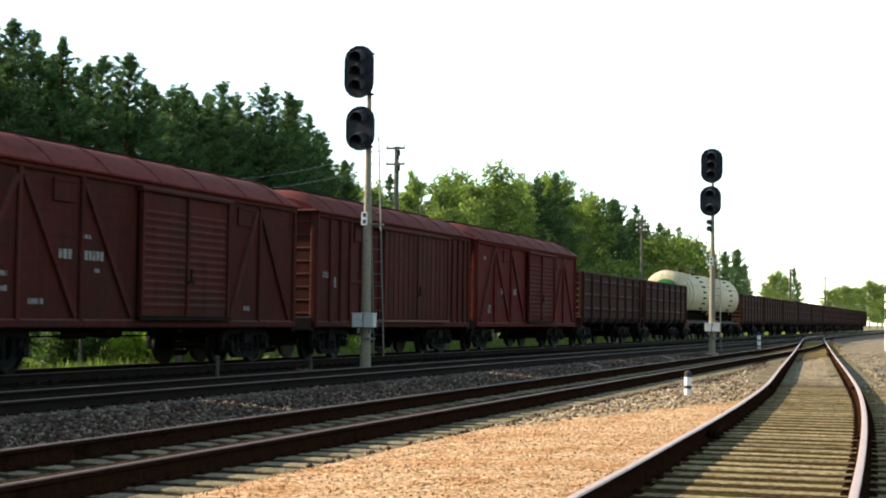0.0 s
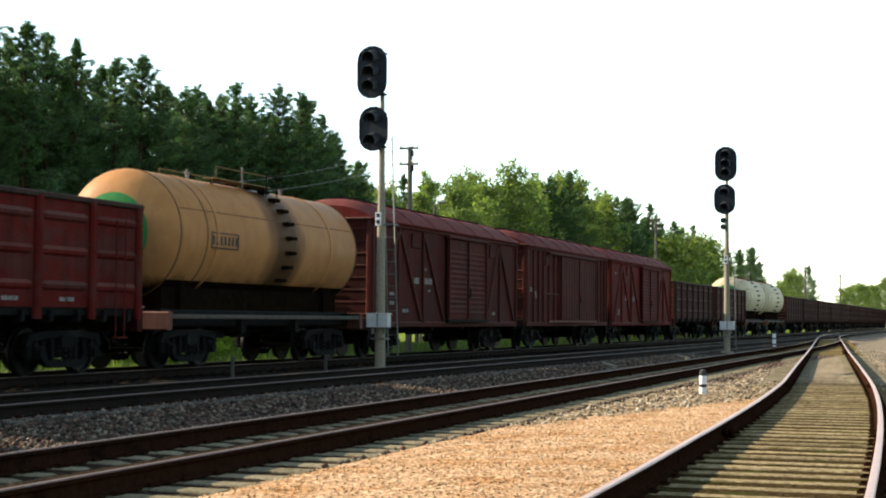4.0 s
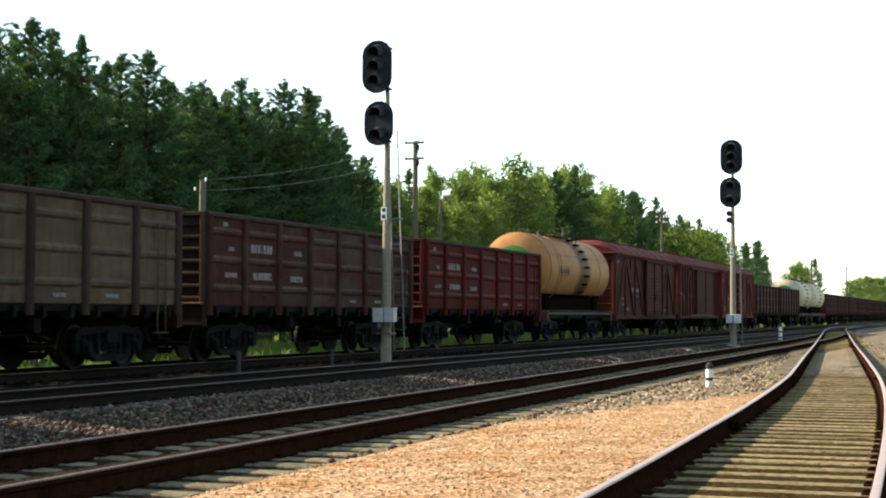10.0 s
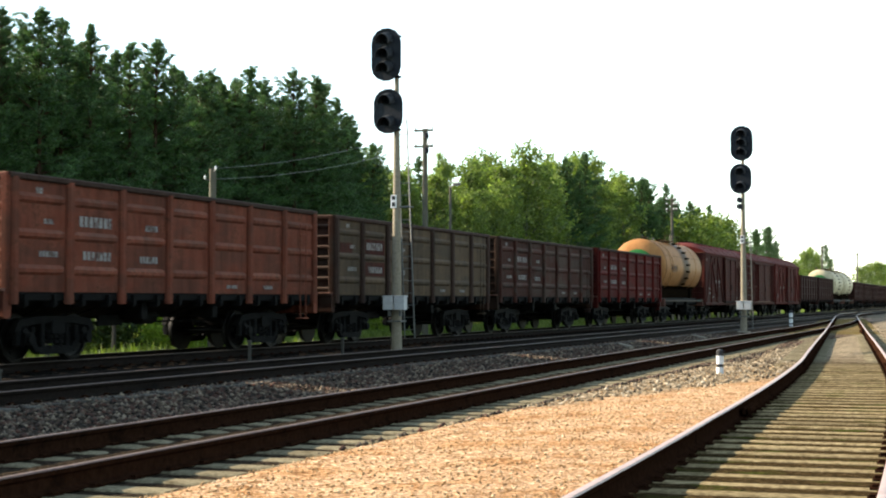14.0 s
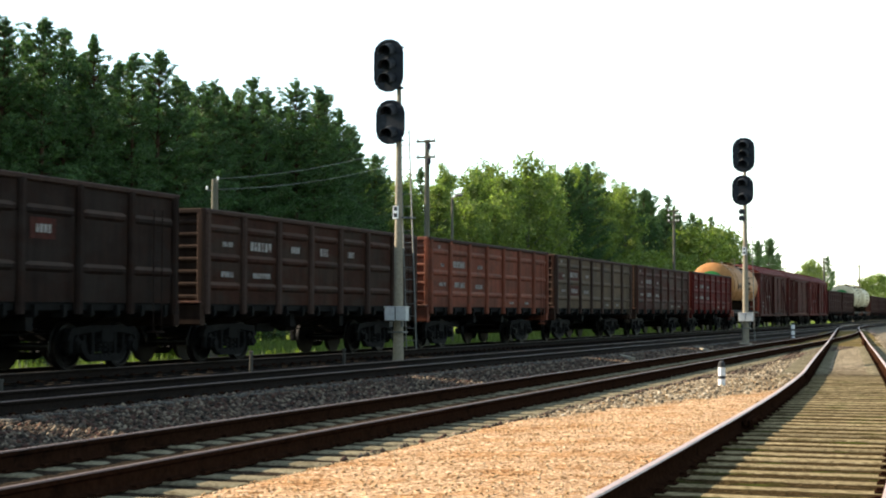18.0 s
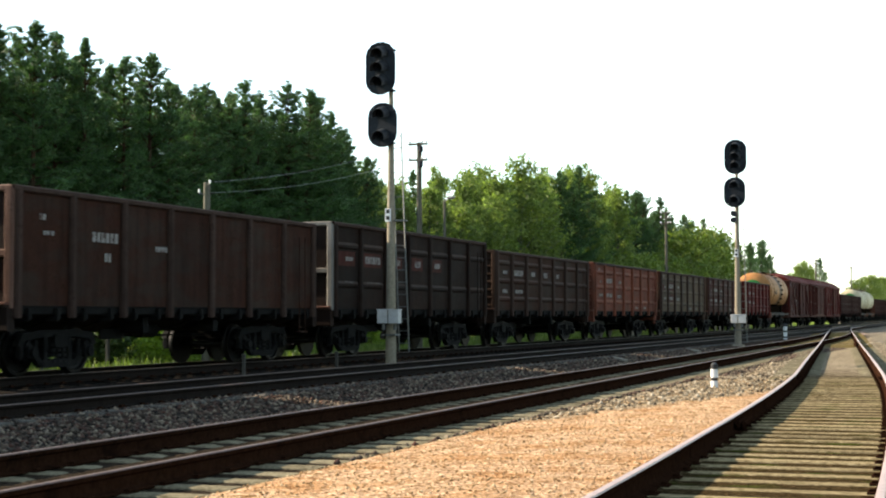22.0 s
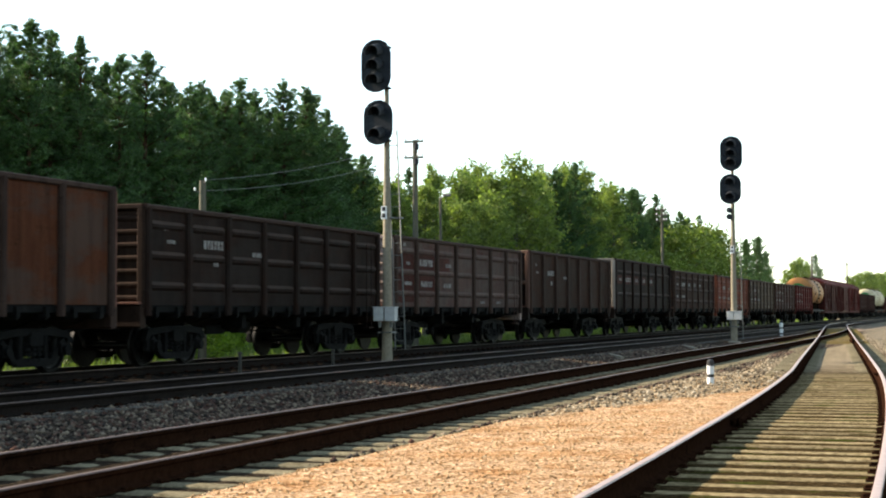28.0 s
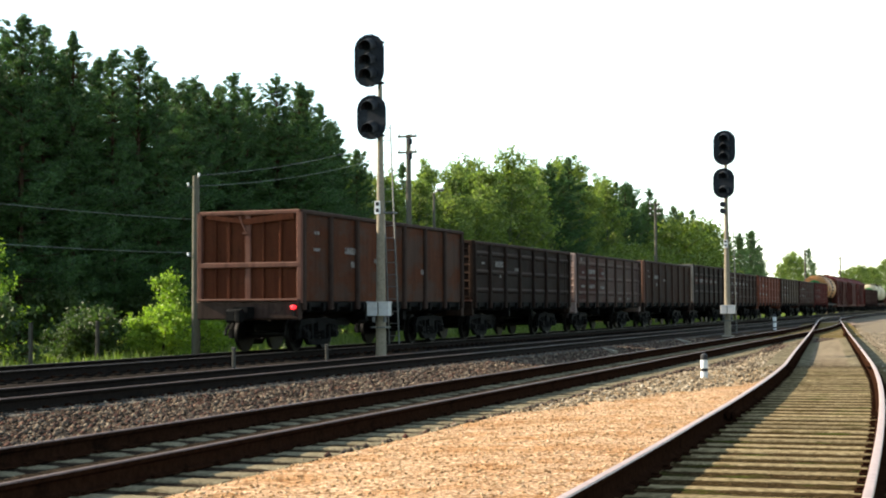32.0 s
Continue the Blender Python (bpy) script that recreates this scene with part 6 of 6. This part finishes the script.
SHRUB = [broadleaf(90 + k, h, wd, mt, PINE_BARK, 0.02, 16, 0.07, cl, 0.05) for k, (h, wd, mt, cl) in enumerate(((3.0, 0.8, BUSH_LEAVES, 230), (1.7, 1.0, BUSH_DARK, 200), (2.0, 0.85, BUSH_LEAVES, 190), (4.3, 1.1, BUSH_LEAVES, 230)))]
for src, x, y, k, lab in (
        (0, -25.9, 43.6, 1.0, "bright yellow-green bush in full sun"), (2, -25.7, 42.4, 0.95, "low bright green bush"), (2, -26.3, 41.9, 0.75, "low bright green bush"), (2, -26.0, 45.5, 0.9, "low bright green bush"),
        (1, -27.5, 41.2, 0.95, "dull green rounded bush"), (1, -27.9, 42.2, 1.0, "dull green rounded bush"), (1, -28.4, 41.0, 0.75, "low dull green bush"),
        (3, -29.0, 37.6, 0.95, "tall bright green bush"), (3, -30.2, 38.6, 0.9, "tall bright green bush"), (1, -28.4, 37.0, 1.2, "dull green rounded bush"),
        (2, -29.5, 54.0, 0.9, "bright green bush behind the track"), (0, -30.5, 62.0, 0.7, "bright green bush behind the track"), (2, -31.0, 72.0, 0.9, "bright green bush behind the track"),
        (1, -37.0, 53.0, 1.5, "dull green bush under the pines"), (1, -37.5, 60.0, 1.4, "dull green bush under the pines"), (1, -37.0, 68.0, 1.5, "dull green bush under the pines"), (1, -37.5, 78.0, 1.5, "dull green bush under the pines")):
    plant("bush", lab, "bush", "lineside bushes", SHRUB[src], (x, y, -0.72), R.uniform(0, 360), k)


def grass(count, region, height, seed):
    r = np.random.default_rng(seed)
    x, y = r.uniform(region[0], region[1], count), region[2] + (region[3] - region[2]) * r.uniform(0, 1, count) ** 1.6
    h = height * r.uniform(0.4, 1.3, count) * (1 + 0.5 * np.sin(x * 1.3) * np.cos(y * 0.7))
    a = r.uniform(0, 6.28, count)
    w = 0.022 + 0.0006 * y
    z = land_z(x, y)
    lx, ly = r.normal(0, 0.25, count) * h, r.normal(0, 0.25, count) * h
    v = np.stack([np.stack([x - np.cos(a) * w, y - np.sin(a) * w, z - 0.03], 1), np.stack([x + np.cos(a) * w, y + np.sin(a) * w, z - 0.03], 1), np.stack([x + lx, y + ly, z + h], 1)], 1)
    return v.reshape(-1, 3), np.arange(3 * count).reshape(count, 3)


gv, gf = grass(60000, (-36.0, -21.3, 26, 130), 0.36, 3)
tagged(new("meadow_grass", quick_mesh("meadow_grass", gv, gf, GRASS_BLADE)), "long sunlit meadow grass beyond the tracks", "grass", kind="stuff")
gv, gf = grass(1500, (-21.3, -20.4, 24, 60), 0.25, 4)
tagged(new("weeds", quick_mesh("weeds", gv, gf, GRASS_BLADE)), "thin weeds on the edge of the ballast", "weeds", kind="stuff")

# old fence in the grass
for k in range(4):
    y = 36.4 + k * 3.4
    f = thing("fence_post", "old grey wooden fence post in the grass", "fence post", "old fence", pose(-26.4 + 0.05 * k, y, -0.7))
    part("post", MB().box((0, 0, 0.75), (0.11, 0.11, 1.5), 0.02), TIMBER_POLE, f)

# added leaf belts, unseen behind the camera and on its right, cut sky light
def unseen_belt(a, b, depth, height, count, seed):
    r = np.random.default_rng(seed)
    u = r.uniform(0, 1, count)
    along = np.array(b) - np.array(a)
    side = np.array([-along[1], along[0]]) / np.hypot(*along)
    d = r.uniform(0, depth, count)
    top = height * (0.8 + 0.2 * np.sin(u * 40) * np.sin(u * 97 + 1))
    p = np.stack([a[0] + along[0] * u + side[0] * d, a[1] + along[1] * u + side[1] * d, r.uniform(-0.5, 1, count) ** 1.0 * top], 1)
    return leaf_cloud(p, np.full(count, 0.5), 4, 0.75, r, 1.0, 1.0)


parts = [unseen_belt((30, 160), (30, -70), 8, 15, 4500, 8), unseen_belt((60, -70), (-20, -75), 8, 15, 2000, 9)]
n0 = len(parts[0][0])
belt = quick_mesh("backdrop", np.concatenate([parts[0][0], parts[1][0]]), np.concatenate([parts[0][1], parts[1][1] + n0]), BIRCH_LEAVES)
tagged(new("backdrop", belt), "added unseen belt of leaves that cuts the sky light", "woods", kind="structure")

# ---- tracks: rails, ties, fastenings ----
train_line, mid_line = (lambda y: TRAIN_X), (lambda y: MID_X)


def rail_outline():
    """Heavy rail section about its head's top, in (x, z): foot, web, head."""
    half = [(0.075, -0.18), (0.075, -0.168), (0.020, -0.150), (0.010, -0.135), (0.009, -0.060), (0.034, -0.042), (0.0375, -0.010)]
    return half + [(-x, z) for x, z in reversed(half)]


def outer_c(y):
    """Line of the curved siding for its outer rail: the gauge is eased in the bend."""
    return track_c(y) - 0.11 * min(max((28 - y) / 14, 0.0), 1.0)


def sweep(path, ys, off, outline):
    """Rail along a track's centre line at a sideways offset."""
    ring, vs = outline, []
    for y in ys:
        s = (path(y + 0.2) - path(y - 0.2)) / 0.4
        n = 1 / math.hypot(1, s)
        for x, z in ring:
            d = off + x
            vs.append((path(y) + d * n, y - d * s * n, z + (float(rise_c(y)) if path in (track_c, outer_c) else 0.0)))
    k = len(ring)
    mb = MB()
    fs = [(j * k + i, j * k + (i + 1) % k, (j + 1) * k + (i + 1) % k, (j + 1) * k + i) for j in range(len(ys) - 1) for i in range(k)]
    fs += [tuple(range(k)), tuple(reversed([(len(ys) - 1) * k + i for i in range(k)]))]
    return mb.add(vs, fs)


HEAD_BAND = [(-0.032, -0.0100), (-0.026, 0.0005), (-0.016, 0.002), (0.016, 0.002), (0.026, 0.0005), (0.032, -0.0100)]


def lay_track(name, label, path, ys, head):
    tr = tagged(new(name), label, "railway track", "station tracks", "structure")
    for s in (-1, 1):
        line = outer_c if path is track_c and s < 0 else path
        dark = path in (train_line, mid_line)
        rl = part("rail", sweep(line, ys, s * GAUGE_HALF, rail_outline()), RAIL_OILY if dark else RAIL_RUST, tr, "oily dark steel rail" if dark else "rust-brown steel rail", True)
        part("rail_head", sweep(line, ys, s * GAUGE_HALF, HEAD_BAND), head, rl, "worn rail head", True)
    return tr


def tie_mesh(kind, length=2.70):
    mb = MB()
    if kind != "timber":
        # waisted top, sloping ends
        w, k = (0.004, 0.80) if kind == "stained" else (0.050, 1.0)
        st = [(-length / 2, 0.0), (-length / 2 + 0.10, 0.0), (-0.58, -0.003), (-0.28, -w), (0.28, -w), (0.58, -0.003), (length / 2 - 0.10, 0.0), (length / 2, 0.0)]
        vs, fs = [], []
        for x, dz in st:
            for y, z in ((-0.15, -0.20), (0.15, -0.20), (0.118 * k, dz - 0.012), (0.106 * k, dz), (-0.106 * k, dz), (-0.118 * k, dz - 0.012)):
                vs.append((x, y, z))
        for j in range(len(st) - 1):
            for i in range(6):
                fs.append((j * 6 + i, j * 6 + (i + 1) % 6, (j + 1) * 6 + (i + 1) % 6, (j + 1) * 6 + i))
        fs += [tuple(range(6)), tuple((len(st) - 1) * 6 + i for i in reversed(range(6)))]
        mb.add(vs, fs)
        return mb.mesh("tie", {"concrete": CONCRETE, "stained": TIE_STAINED}.get(kind, TIE_GRIMY))
    mb.box((0, 0, -0.09), (length, 0.19, 0.18), 0.03)
    return mb.mesh("tie", TIE_WOOD)


CLIP = MB()
CLIP.box((0, 0, -0.174), (0.27, 0.15, 0.018), 0.004)
for s_ in (-1, 1):
    CLIP.box((s_ * 0.095, 0, -0.156), (0.05, 0.08, 0.022), 0.006)
CLIP_V, CLIP_F = CLIP.v, CLIP.f


def lay_ties(tr, path, y0, y1, kind, step, jitter, seed, joined=False, drop=-0.182, length=lambda y: 2.70, shift=lambda y: 0.0):
    r = random.Random(seed)
    cache, big, clips = {}, MB(), MB()
    y = y0
    while y < y1:
        L = round(length(y), 1)
        if (kind, L) not in cache:
            cache[(kind, L)] = tie_mesh(kind, L)
        a = math.degrees(math.atan((path(y + 0.3) - path(y - 0.3)) / 0.6))
        up = float(rise_c(y)) if path is track_c else 0.0
        m = pose(path(y) + shift(y) + r.uniform(-jitter, jitter), y, up + drop + r.uniform(-0.008, 0.004), r.uniform(-1, 1), 0, -a + r.uniform(-jitter, jitter) * 30)
        if joined:
            me = cache[(kind, L)]
            big.add([m @ v.co for v in me.vertices], [tuple(p.vertices) for p in me.polygons])
        else:
            part("tie", cache[(kind, L)], None, tr, at=m)
        for s in (-1, 1):
            q = pose((outer_c if path is track_c and s < 0 else path)(y), y, up, 0, 0, -a) @ pose(s * GAUGE_HALF, 0, 0)
            clips.add([q @ Vector(v) for v in CLIP_V], CLIP_F)
        y += step + r.uniform(-0.02, 0.02)
    if joined:
        ob = part("ties", big, TIE_BLACK if path is train_line else TIE_GRIMY, tr)
        tagged(ob, kind="stuff")
    tagged(part("fastenings", clips, RAIL_RUST, tr, "rusty tie plates and clips"), kind="stuff")


long_ys = [-60, -20, 0, 40, 80, 120, 200, 300, 500, 1200]
t_train = lay_track("track_train", "main track under the train, dark rails", train_line, long_ys, RAIL_DULL)
t_mid = lay_track("track_middle", "empty running track with dark rails beside the train", mid_line, long_ys, RAIL_MID)
t_b = lay_track("track_straight_siding", "straight siding with rust-brown rails on concrete ties", track_b, [-30, 0, 20, 40, 60] + [66 + 2.2 * k for k in range(21)], RAIL_MID)
t_c = lay_track("track_curved_siding", "curved siding with shining rails on stained concrete ties", track_c, [-30, -10, 0, 4] + [8 + 1.0 * k for k in range(24)] + list(range(32, 118, 4)) + [118 + 4.0 * k for k in range(10)], RAIL_TOP)
# joint bars on the curved siding
for y in (16.6, 29.1):
    for s in (-1, 1):
        a = math.degrees(math.atan((track_c(y + 0.3) - track_c(y - 0.3)) / 0.6))
        jb = MB()
        for q in (-1, 1):
            jb.box((q * 0.030, 0, -0.095), (0.035, 0.8, 0.075), 0.012)
            for b in (-0.32, -0.16, 0.16, 0.32):
                jb.cyl((q * 0.045, b, -0.095), (q * 0.075, b, -0.095), 0.02, 6)
        part("joint_bar", jb, RAIL_RUST, t_c, "bolted rail joint bars", at=pose(track_c(y), y, float(rise_c(y)), 0, 0, -a) @ pose(s * GAUGE_HALF, 0, 0))
# guard rails and frog castings at the points
for path, y0, y1, off in ((track_c, 64, 71, 0.66), (track_b, 64, 71, -0.66)):
    part("guard_rail", sweep(path, [y0 + k for k in range(int(y1 - y0) + 1)], off, rail_outline()), RAIL_RUST, t_c, "short guard rail")
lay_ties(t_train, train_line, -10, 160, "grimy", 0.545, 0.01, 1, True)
lay_ties(t_mid, mid_line, 10, 80, "grimy", 0.545, 0.01, 2)
lay_ties(t_mid, mid_line, 80, 170, "grimy", 0.545, 0.01, 3, True)
lay_ties(t_b, track_b, -12, 64, "concrete", 0.545, 0.012, 4, False, -0.172, lambda y: 2.9, lambda y: 0.08)
lay_ties(t_c, track_c, -12, 31, "stained", 0.545, 0.015, 5, False, -0.172)
lay_ties(t_c, track_c, 31.3, 63, "concrete", 0.545, 0.015, 7, False, -0.180)
lay_ties(t_c, track_c, 63, 116, "timber", 0.56, 0.02, 6, False, -0.182, lambda y: 4.4 if y < 74 else (3.9 if y < 84 else 3.3), lambda y: -0.85 if y < 74 else (-0.55 if y < 84 else -0.2))

motions()
